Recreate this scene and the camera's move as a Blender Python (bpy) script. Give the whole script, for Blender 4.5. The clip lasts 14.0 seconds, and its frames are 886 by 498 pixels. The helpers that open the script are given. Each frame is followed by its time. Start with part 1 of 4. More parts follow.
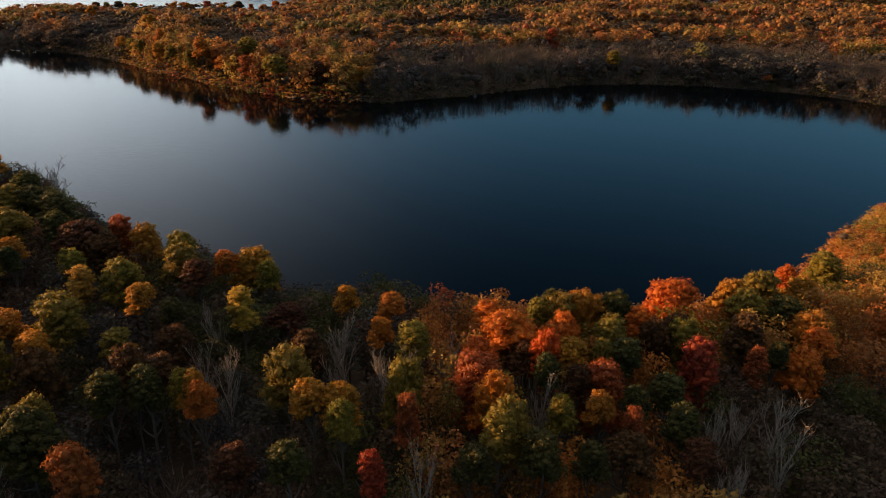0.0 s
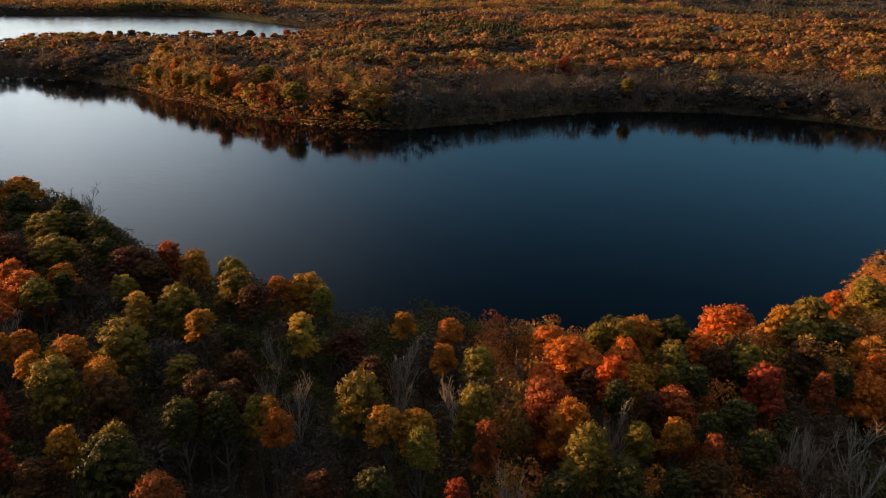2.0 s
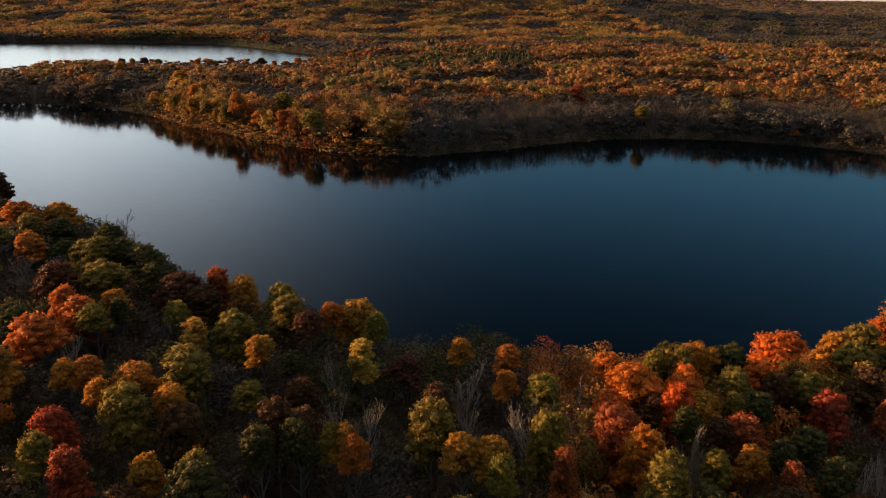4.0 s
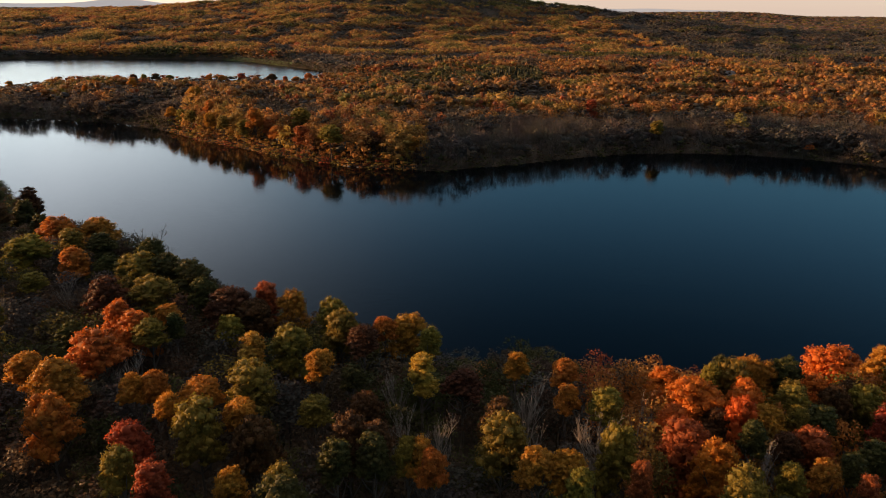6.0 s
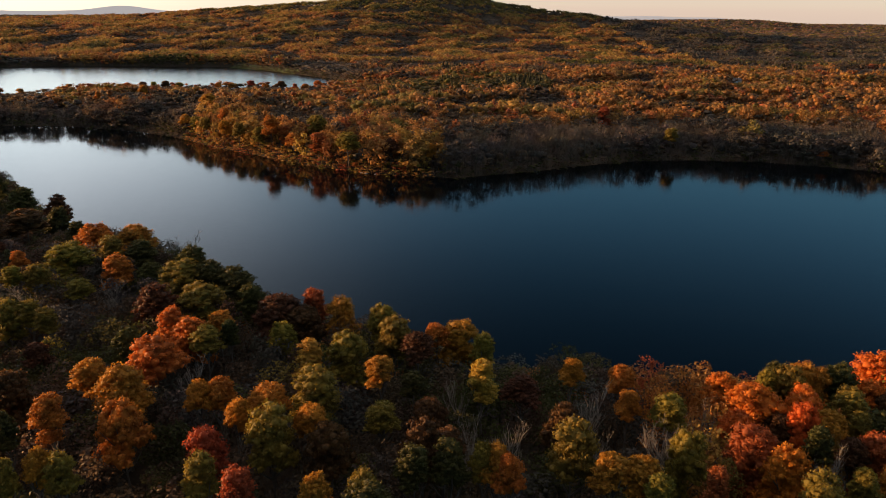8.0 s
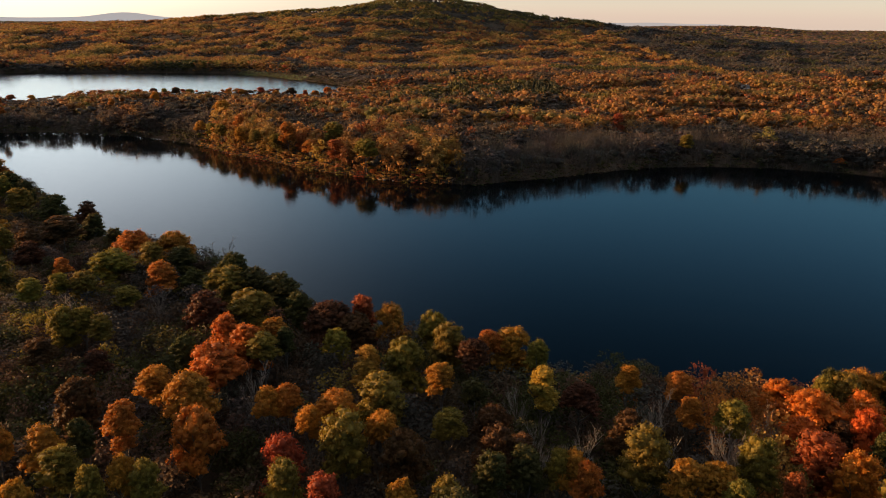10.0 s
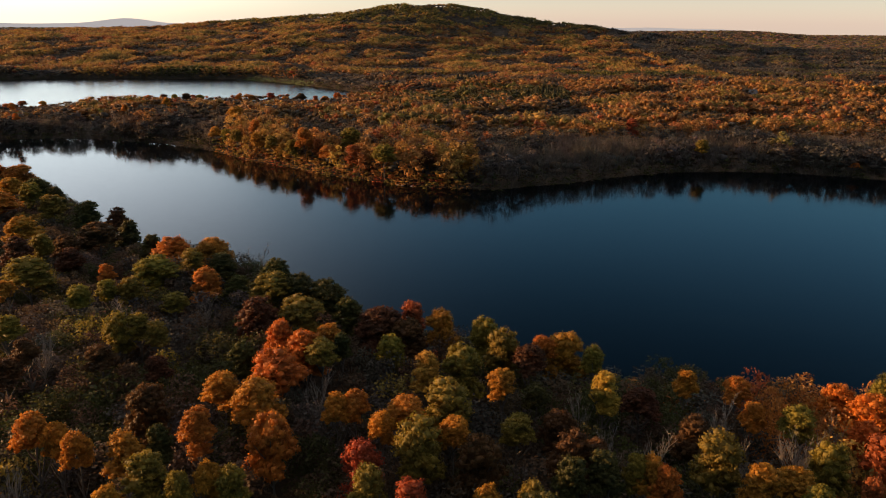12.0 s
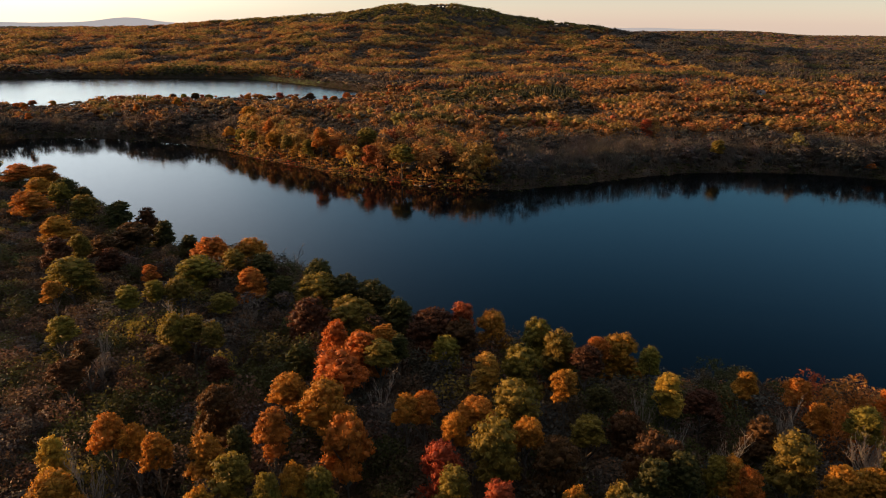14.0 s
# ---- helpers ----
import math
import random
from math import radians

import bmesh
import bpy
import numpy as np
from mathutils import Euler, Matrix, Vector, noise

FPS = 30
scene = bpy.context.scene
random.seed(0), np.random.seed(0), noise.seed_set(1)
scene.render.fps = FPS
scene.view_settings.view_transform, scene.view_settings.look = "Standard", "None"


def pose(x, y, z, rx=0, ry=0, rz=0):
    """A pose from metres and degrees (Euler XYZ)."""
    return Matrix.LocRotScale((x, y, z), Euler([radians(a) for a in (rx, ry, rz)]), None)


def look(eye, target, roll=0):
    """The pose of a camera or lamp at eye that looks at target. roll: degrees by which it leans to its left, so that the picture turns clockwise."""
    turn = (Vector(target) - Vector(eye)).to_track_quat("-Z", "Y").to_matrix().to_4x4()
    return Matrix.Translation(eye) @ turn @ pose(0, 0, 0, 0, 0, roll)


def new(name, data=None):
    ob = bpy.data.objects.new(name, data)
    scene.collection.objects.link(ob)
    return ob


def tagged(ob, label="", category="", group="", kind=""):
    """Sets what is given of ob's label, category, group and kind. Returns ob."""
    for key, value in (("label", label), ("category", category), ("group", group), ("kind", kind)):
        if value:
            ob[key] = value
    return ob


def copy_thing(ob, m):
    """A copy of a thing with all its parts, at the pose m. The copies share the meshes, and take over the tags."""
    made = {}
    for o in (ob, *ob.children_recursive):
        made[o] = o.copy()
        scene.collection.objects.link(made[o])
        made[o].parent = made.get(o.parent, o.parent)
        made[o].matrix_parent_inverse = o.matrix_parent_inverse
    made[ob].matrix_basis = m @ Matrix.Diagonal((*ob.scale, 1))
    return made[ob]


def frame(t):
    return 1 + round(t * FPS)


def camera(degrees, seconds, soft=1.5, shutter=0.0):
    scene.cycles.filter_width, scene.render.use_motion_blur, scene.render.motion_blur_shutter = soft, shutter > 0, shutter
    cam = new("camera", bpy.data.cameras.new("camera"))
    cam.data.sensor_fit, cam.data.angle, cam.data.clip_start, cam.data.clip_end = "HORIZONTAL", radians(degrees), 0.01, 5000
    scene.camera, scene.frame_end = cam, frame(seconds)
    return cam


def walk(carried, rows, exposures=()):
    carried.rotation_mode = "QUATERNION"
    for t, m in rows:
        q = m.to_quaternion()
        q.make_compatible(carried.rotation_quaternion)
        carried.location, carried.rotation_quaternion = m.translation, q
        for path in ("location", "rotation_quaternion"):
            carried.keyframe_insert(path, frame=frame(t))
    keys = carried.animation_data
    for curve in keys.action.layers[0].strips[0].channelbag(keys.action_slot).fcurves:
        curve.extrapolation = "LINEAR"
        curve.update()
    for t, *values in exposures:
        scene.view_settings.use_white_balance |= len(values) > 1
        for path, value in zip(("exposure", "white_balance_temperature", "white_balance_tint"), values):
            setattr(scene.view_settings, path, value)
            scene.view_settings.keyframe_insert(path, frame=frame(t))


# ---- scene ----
cam = camera(62.9, 14.0, 0.95)
PATH = [
    (0, (-8.324, 0.557, 89.543), (-8.343, 2.382, 88.726), 0.6),
    (0.5, (-10.934, 0.551, 89.499), (-10.953, 2.383, 88.697), 0.6),
    (1, (-13.505, 0.471, 89.508), (-13.524, 2.311, 88.723), 0.6),
    (1.5, (-16.124, 0.408, 89.541), (-16.144, 2.255, 88.772), 0.6),
    (2, (-18.766, 0.332, 89.571), (-18.784, 2.185, 88.82), 0.6),
    (2.5, (-21.409, 0.284, 89.594), (-21.427, 2.144, 88.859), 0.7),
    (3, (-23.996, 0.158, 89.62), (-24.014, 2.024, 88.903), 0.7),
    (3.5, (-26.558, -0.019, 89.633), (-26.575, 1.855, 88.933), 0.7),
    (6, (-39.147, -1.127, 89.807), (-39.165, 0.766, 89.16), 0.6),
    (6.5, (-41.708, -1.316, 89.837), (-41.725, 0.579, 89.194), 0.6),
    (7, (-44.285, -1.53, 89.885), (-44.302, 0.366, 89.248), 0.6),
    (7.5, (-46.845, -1.751, 89.945), (-46.861, 0.146, 89.312), 0.6),
    (8, (-49.394, -2.025, 89.999), (-49.41, -0.127, 89.37), 0.6),
    (10.5, (-62.437, -2.88, 90.445), (-62.452, -0.975, 89.836), 0.6),
    (11, (-65.074, -3.073, 90.518), (-65.088, -1.166, 89.914), 0.6),
    (11.5, (-67.739, -3.309, 90.61), (-67.753, -1.401, 90.009), 0.6),
    (12, (-70.447, -3.534, 90.751), (-70.462, -1.627, 90.15), 0.5),
    (12.5, (-73.237, -3.623, 90.829), (-73.25, -1.716, 90.228), 0.6),
    (13, (-76.035, -3.578, 90.872), (-76.048, -1.671, 90.271), 0.6),
    (13.5, (-78.831, -3.576, 90.906), (-78.843, -1.668, 90.305), 0.6),
    (14, (-81.651, -3.612, 90.943), (-81.662, -1.704, 90.341), 0.6),
]
walk(cam, [(t, look(eye, target, roll)) for t, eye, target, roll in PATH])

# ---- light ----
scene.view_settings.exposure = 1.27
SUN_TURN, SUN_RISE = 284.0, 5.8      # degrees clockwise from straight ahead, and above the horizon
world = bpy.data.worlds.new("sky")
world.use_nodes = True
scene.world = world
wn = world.node_tree
sky = wn.nodes.new("ShaderNodeTexSky")
sky.sky_type = "NISHITA"
sky.sun_disc = False
sky.sun_elevation, sky.sun_rotation = radians(SUN_RISE), radians(SUN_TURN)
sky.air_density, sky.dust_density, sky.ozone_density = 1.0, 0.5, 3.2
sky.altitude = 300
to_sun = Vector((math.sin(radians(SUN_TURN)) * math.cos(radians(SUN_RISE)), math.cos(radians(SUN_TURN)) * math.cos(radians(SUN_RISE)), math.sin(radians(SUN_RISE))))


def sky_math(kind, a, b):
    """A sum on the way through the sky's nodes."""
    n = wn.nodes.new("ShaderNodeMath")
    n.operation = kind
    for socket, v in zip(n.inputs, (a, b)):
        if isinstance(v, (int, float)):
            socket.default_value = v
        else:
            wn.links.new(v, socket)
    return n.outputs[0]


def sky_add(base, amount, colour):
    """Light of that colour added to the sky by an amount."""
    n = wn.nodes.new("ShaderNodeVectorMath")
    n.operation = "SCALE"
    n.inputs[0].default_value = colour
    wn.links.new(amount, n.inputs["Scale"])
    s = wn.nodes.new("ShaderNodeVectorMath")
    s.operation = "ADD"
    wn.links.new(base, s.inputs[0])
    wn.links.new(n.outputs[0], s.inputs[1])
    return s.outputs[0]


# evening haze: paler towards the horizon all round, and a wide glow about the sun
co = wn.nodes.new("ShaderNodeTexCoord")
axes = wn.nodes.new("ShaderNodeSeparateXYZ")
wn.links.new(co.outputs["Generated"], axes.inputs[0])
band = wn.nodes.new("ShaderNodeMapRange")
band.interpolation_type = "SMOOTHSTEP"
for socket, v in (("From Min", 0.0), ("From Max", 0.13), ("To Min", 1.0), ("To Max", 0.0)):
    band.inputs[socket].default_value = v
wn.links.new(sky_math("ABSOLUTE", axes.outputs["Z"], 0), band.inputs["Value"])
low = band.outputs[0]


def glow_about(way, power):
    """Falls off with the angle from a direction."""
    dot = wn.nodes.new("ShaderNodeVectorMath")
    dot.operation = "DOT_PRODUCT"
    wn.links.new(co.outputs["Generated"], dot.inputs[0])
    dot.inputs[1].default_value = way
    return sky_math("POWER", sky_math("MAXIMUM", dot.outputs["Value"], 0.0), power)


# a thin bright veil of cloud in the north-west, uneven and soft-edged
tufts = wn.nodes.new("ShaderNodeTexNoise")
tufts.inputs["Scale"].default_value, tufts.inputs["Detail"].default_value = 3.0, 4.0
wn.links.new(co.outputs["Generated"], tufts.inputs["Vector"])
rise = wn.nodes.new("ShaderNodeMapRange")
rise.interpolation_type = "SMOOTHSTEP"
for socket, v in (("From Min", 0.0), ("From Max", 0.10), ("To Min", 0.22), ("To Max", 1.0)):
    rise.inputs[socket].default_value = v
wn.links.new(axes.outputs["Z"], rise.inputs["Value"])
veil = sky_math("MULTIPLY", sky_math("MULTIPLY", glow_about((-0.53, 0.842, 0.10), 20.0), rise.outputs[0]), sky_math("ADD", 0.5, tufts.outputs["Fac"]))
scaled = wn.nodes.new("ShaderNodeVectorMath")
scaled.operation = "MULTIPLY"
scaled.inputs[1].default_value = (0.064, 0.079, 0.076)
deep = wn.nodes.new("ShaderNodeMapRange")
deep.interpolation_type = "SMOOTHSTEP"
for socket, v in (("From Min", 0.22), ("From Max", 0.5), ("To Min", 1.08), ("To Max", 0.36)):
    deep.inputs[socket].default_value = v
wn.links.new(axes.outputs["Z"], deep.inputs["Value"])
dimmed = wn.nodes.new("ShaderNodeVectorMath")
dimmed.operation = "SCALE"
wn.links.new(sky.outputs[0], dimmed.inputs[0])
wn.links.new(deep.outputs[0], dimmed.inputs["Scale"])
wn.links.new(dimmed.outputs[0], scaled.inputs[0])
# unseen patchy glow overhead, added to fill the shade in the woods
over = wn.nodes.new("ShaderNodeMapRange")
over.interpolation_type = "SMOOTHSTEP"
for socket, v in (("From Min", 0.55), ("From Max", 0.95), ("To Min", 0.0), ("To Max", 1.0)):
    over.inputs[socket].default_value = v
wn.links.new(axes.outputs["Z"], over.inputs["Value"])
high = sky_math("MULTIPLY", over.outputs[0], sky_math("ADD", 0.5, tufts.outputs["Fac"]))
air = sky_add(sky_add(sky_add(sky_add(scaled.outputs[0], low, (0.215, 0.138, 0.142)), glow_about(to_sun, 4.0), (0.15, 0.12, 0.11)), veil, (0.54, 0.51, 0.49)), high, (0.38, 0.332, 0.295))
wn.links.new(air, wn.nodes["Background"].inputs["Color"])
wn.nodes["Background"].inputs["Strength"].default_value = 1.0
sun = new("sun", bpy.data.lights.new("sun", "SUN"))
sun.data.energy, sun.data.angle, sun.data.color = 4.9, radians(0.8), (1.0, 0.545, 0.230)
sun.rotation_mode = "QUATERNION"
sun.rotation_quaternion = to_sun.to_track_quat("Z", "Y")
sun.location = (-300, 0, 200)


# ---- materials ----
def material(name):
    m = bpy.data.materials.new(name)
    m.use_nodes = True
    nt = m.node_tree
    return m, nt, nt.nodes["Principled BSDF"]


def node(nt, kind, **values):
    n = nt.nodes.new(kind)
    for k, v in values.items():
        n.inputs[k.replace("_", " ")].default_value = v
    return n


def noise_mix(nt, scale, low, high, a, b, coords, detail=3.0):
    """A colour that goes between a and b by noise of that scale."""
    n = node(nt, "ShaderNodeTexNoise", Scale=scale, Detail=detail, Roughness=0.6)
    nt.links.new(coords, n.inputs["Vector"])
    r = nt.nodes.new("ShaderNodeValToRGB")
    r.color_ramp.elements[0].position, r.color_ramp.elements[1].position = low, high
    r.color_ramp.elements[0].color, r.color_ramp.elements[1].color = (*a, 1), (*b, 1)
    nt.links.new(n.outputs["Fac"], r.inputs["Fac"])
    return r.outputs["Color"]


def leaf_shader(m, nt, bsdf, colour, glow=0.42):
    """Leaves: rough, with part of the light going through."""
    bsdf.inputs["Roughness"].default_value = 0.65
    bsdf.inputs["Specular IOR Level"].default_value = 0.25
    nt.links.new(colour, bsdf.inputs["Base Color"])
    thin = nt.nodes.new("ShaderNodeBsdfTranslucent")
    nt.links.new(colour, thin.inputs["Color"])
    mix = nt.nodes.new("ShaderNodeMixShader")
    mix.inputs["Fac"].default_value = glow
    nt.links.new(bsdf.outputs[0], mix.inputs[1])
    nt.links.new(thin.outputs[0], mix.inputs[2])
    nt.links.new(mix.outputs[0], nt.nodes["Material Output"].inputs["Surface"])


def leaves(name, dark, light):
    """Foliage of one kind: each tree has a tone of its own, with patches and single leaves that differ."""
    m, nt, bsdf = material(name)
    pos = nt.nodes.new("ShaderNodeNewGeometry")
    patch = noise_mix(nt, 0.35, 0.3, 0.7, dark, light, pos.outputs["Position"], 2.0)
    hsv = nt.nodes.new("ShaderNodeHueSaturation")
    nt.links.new(patch, hsv.inputs["Color"])
    info = nt.nodes.new("ShaderNodeObjectInfo")
    for source, socket, low, high in ((info.outputs["Random"], "Hue", 0.485, 0.515), (pos.outputs["Random Per Island"], "Value", 0.75, 1.22)):
        span = nt.nodes.new("ShaderNodeMapRange")
        span.inputs["To Min"].default_value, span.inputs["To Max"].default_value = low, high
        nt.links.new(source, span.inputs["Value"])
        nt.links.new(span.outputs[0], hsv.inputs[socket])
    leaf_shader(m, nt, bsdf, hsv.outputs["Color"])
    return m


def bark(name, dark, light):
    m, nt, bsdf = material(name)
    co = nt.nodes.new("ShaderNodeTexCoord")
    stretch = node(nt, "ShaderNodeMapping", Scale=(1, 1, 0.15))
    nt.links.new(co.outputs["Object"], stretch.inputs["Vector"])
    nt.links.new(noise_mix(nt, 4.0, 0.3, 0.7, dark, light, stretch.outputs[0], 4.0), bsdf.inputs["Base Color"])
    bsdf.inputs["Roughness"].default_value = 0.9
    return m


LEAF = {
    "gold": leaves("gold_leaves", (0.281, 0.116, 0.014), (0.458, 0.209, 0.027)),
    "yellow": leaves("yellow_leaves", (0.313, 0.182, 0.022), (0.477, 0.310, 0.044)),
    "orange": leaves("orange_leaves", (0.330, 0.108, 0.014), (0.500, 0.190, 0.026)),
    "flame": leaves("flame_leaves", (0.390, 0.096, 0.011), (0.570, 0.165, 0.020)),
    "red": leaves("red_leaves", (0.237, 0.055, 0.016), (0.361, 0.095, 0.026)),
    "olive": leaves("olive_leaves", (0.130, 0.100, 0.013), (0.240, 0.172, 0.026)),
    "green": leaves("green_leaves", (0.042, 0.042, 0.010), (0.082, 0.072, 0.017)),
    "russet": leaves("russet_leaves", (0.061, 0.027, 0.011), (0.116, 0.048, 0.017)),
}
# mean colours of the same kinds, for the woods that are too far off to count; the last two are muted to imitate haze
TONE = {"gold": (0.35, 0.205, 0.048), "yellow": (0.46, 0.27, 0.03), "orange": (0.32, 0.145, 0.040), "flame": (0.36, 0.138, 0.030), "red": (0.29, 0.075, 0.026), "olive": (0.17, 0.132, 0.026),
        "green": (0.06, 0.058, 0.017), "russet": (0.088, 0.056, 0.034), "bare": (0.115, 0.094, 0.078), "dun": (0.070, 0.061, 0.054), "fir": (0.022, 0.03, 0.014), "dusky": (0.20, 0.115, 0.075), "slate": (0.11, 0.095, 0.075)}
BARK = bark("grey_bark", (0.05, 0.04, 0.032), (0.13, 0.11, 0.09))
PALE_BARK = bark("pale_bark", (0.15, 0.125, 0.10), (0.30, 0.25, 0.21))

# far foliage takes its colour from the kind of each tree
WOOD, nt, bsdf = material("mixed_autumn_foliage")
tone = nt.nodes.new("ShaderNodeVertexColor")
tone.layer_name = "kind_colour"
pos = nt.nodes.new("ShaderNodeNewGeometry")
hsv = nt.nodes.new("ShaderNodeHueSaturation")
span = nt.nodes.new("ShaderNodeMapRange")
span.inputs["To Min"].default_value, span.inputs["To Max"].default_value = 0.85, 1.15
nt.links.new(pos.outputs["Random Per Island"], span.inputs["Value"])
nt.links.new(span.outputs[0], hsv.inputs["Value"])
nt.links.new(tone.outputs["Color"], hsv.inputs["Color"])
leaf_shader(WOOD, nt, bsdf, hsv.outputs["Color"], 0.42)

# leaf litter, bare earth and dry undergrowth
LITTER, nt, bsdf = material("leaf_litter")
pos = nt.nodes.new("ShaderNodeNewGeometry")
coarse = noise_mix(nt, 0.06, 0.35, 0.65, (0.026, 0.020, 0.013), (0.060, 0.038, 0.020), pos.outputs["Position"], 4.0)
fine = noise_mix(nt, 1.4, 0.3, 0.7, (0.55, 0.55, 0.55), (1.3, 1.2, 1.1), pos.outputs["Position"], 4.0)
mul = nt.nodes.new("ShaderNodeMixRGB")
mul.blend_type = "MULTIPLY"
mul.inputs["Fac"].default_value = 1
nt.links.new(coarse, mul.inputs["Color1"])
nt.links.new(fine, mul.inputs["Color2"])
nt.links.new(mul.outputs["Color"], bsdf.inputs["Base Color"])
bsdf.inputs["Roughness"].default_value = 0.95

MEADOW, nt, bsdf = material("dry_meadow_grass")
pos = nt.nodes.new("ShaderNodeNewGeometry")
nt.links.new(noise_mix(nt, 0.12, 0.35, 0.65, (0.07, 0.10, 0.02), (0.15, 0.17, 0.035), pos.outputs["Position"], 5.0), bsdf.inputs["Base Color"])
bsdf.inputs["Roughness"].default_value = 0.9

# still lake water: dark, with fine wind ripples that come and go in patches
def lake_water(name, rough, least, most):
    m, nt, bsdf = material(name)
    bsdf.inputs["Base Color"].default_value = (0.001, 0.002, 0.003, 1)
    bsdf.inputs["Roughness"].default_value = rough
    bsdf.inputs["IOR"].default_value = 1.333
    pos = nt.nodes.new("ShaderNodeNewGeometry")
    swell = node(nt, "ShaderNodeMapping", Scale=(0.35, 0.9, 1.0), Rotation=(0, 0, radians(25)))
    nt.links.new(pos.outputs["Position"], swell.inputs["Vector"])
    waves = node(nt, "ShaderNodeTexNoise", Scale=0.9, Detail=3.0, Roughness=0.55)
    nt.links.new(swell.outputs[0], waves.inputs["Vector"])
    calm = node(nt, "ShaderNodeTexNoise", Scale=0.012, Detail=2.0)
    nt.links.new(pos.outputs["Position"], calm.inputs["Vector"])
    span = nt.nodes.new("ShaderNodeMapRange")
    span.inputs["From Min"].default_value, span.inputs["From Max"].default_value = 0.35, 0.7
    span.inputs["To Min"].default_value, span.inputs["To Max"].default_value = least, most
    nt.links.new(calm.outputs["Fac"], span.inputs["Value"])
    relief = node(nt, "ShaderNodeBump", Distance=0.12)
    nt.links.new(span.outputs[0], relief.inputs["Strength"])
    nt.links.new(waves.outputs["Fac"], relief.inputs["Height"])
    nt.links.new(relief.outputs["Normal"], bsdf.inputs["Normal"])
    return m


WATER = lake_water("lake_water", 0.07, 0.05, 0.35)
RUFFLED = lake_water("wind_ruffled_water", 0.17, 0.22, 0.5)


# ---- the land ----
LAKE_A = [(-423, 548), (-388, 562), (-350, 560), (-286, 541), (-236, 508), (-204, 476), (-166, 449), (-133, 423), (-102, 406), (-79, 399),
          (-47, 394), (-31, 401), (-5, 412), (25, 430), (68, 449), (106, 455), (148, 451), (187, 437), (215, 420), (240, 395),
          (262, 350), (250, 300), (205, 252), (152, 240), (117, 212), (105, 199), (94, 184), (81, 171), (67, 160), (54, 154),
          (42, 153), (20, 150), (3, 151), (-14, 152), (-28, 154), (-40, 147), (-60, 158), (-85, 167), (-103, 187), (-134, 215),
          (-163, 227), (-184, 247), (-206, 273), (-242, 318), (-325, 352), (-450, 365), (-600, 400), (-620, 465), (-520, 525)]
LAKE_B = [(-1100, 1060), (-759, 1109), (-592, 1157), (-406, 1161), (-330, 1110), (-272, 1052), (-198, 972), (-140, 905), (-118, 868),
          (-138, 832), (-172, 822), (-206, 792), (-300, 790), (-370, 780), (-430, 752), (-478, 706), (-560, 670), (-1100, 620)]


def shore(x, y, lake):
    """Metres from the lake's edge: plus on land, minus on water."""
    x, y = np.asarray(x, float), np.asarray(y, float)
    best, inside = np.full(x.shape, 1e9), np.zeros(x.shape, bool)
    for (ax, ay), (bx, by) in zip(lake, lake[1:] + lake[:1]):
        ex, ey = bx - ax, by - ay
        k = np.clip(((x - ax) * ex + (y - ay) * ey) / (ex * ex + ey * ey), 0, 1)
        best = np.minimum(best, np.hypot(x - ax - k * ex, y - ay - k * ey))
        inside ^= ((ay > y) != (by > y)) & (x < ax + (y - ay) * ex / (ey if ey else 1e-9))
    return np.where(inside, -best, best)


def ease(v, a, b):
    k = np.clip((v - a) / (b - a), 0, 1)
    return k * k * (3 - 2 * k)


def bump(x, y, cx, cy, sx, sy):
    return np.exp(-0.5 * (((x - cx) / sx) ** 2 + ((y - cy) / sy) ** 2))


def ripple(x, y, size, seed=0.0):
    """Soft rolling unevenness from minus 1 to 1."""
    return (np.sin(x / size + 1.3 + seed) * np.cos(y / size * 1.17 + 0.4 * seed) + 0.6 * np.sin(x / size * 1.9 - y / size * 1.4 + 2 * seed)
            + 0.4 * np.cos(x / size * 2.7 + y / size * 3.1 + seed)) / 2


# the long hill's crest from west to east, and its height
CREST_X = [-1500, -1000, -726, -633, -558, -446, -353, -258, -165, -53, 22, 116, 209, 304, 397, 472, 585, 678, 772, 1000, 1500]
CREST_Z = [30, 48, 70, 77, 81, 90, 103, 113, 120, 126, 116, 98, 82, 72, 61, 50, 41, 28, 15, 4, 0]


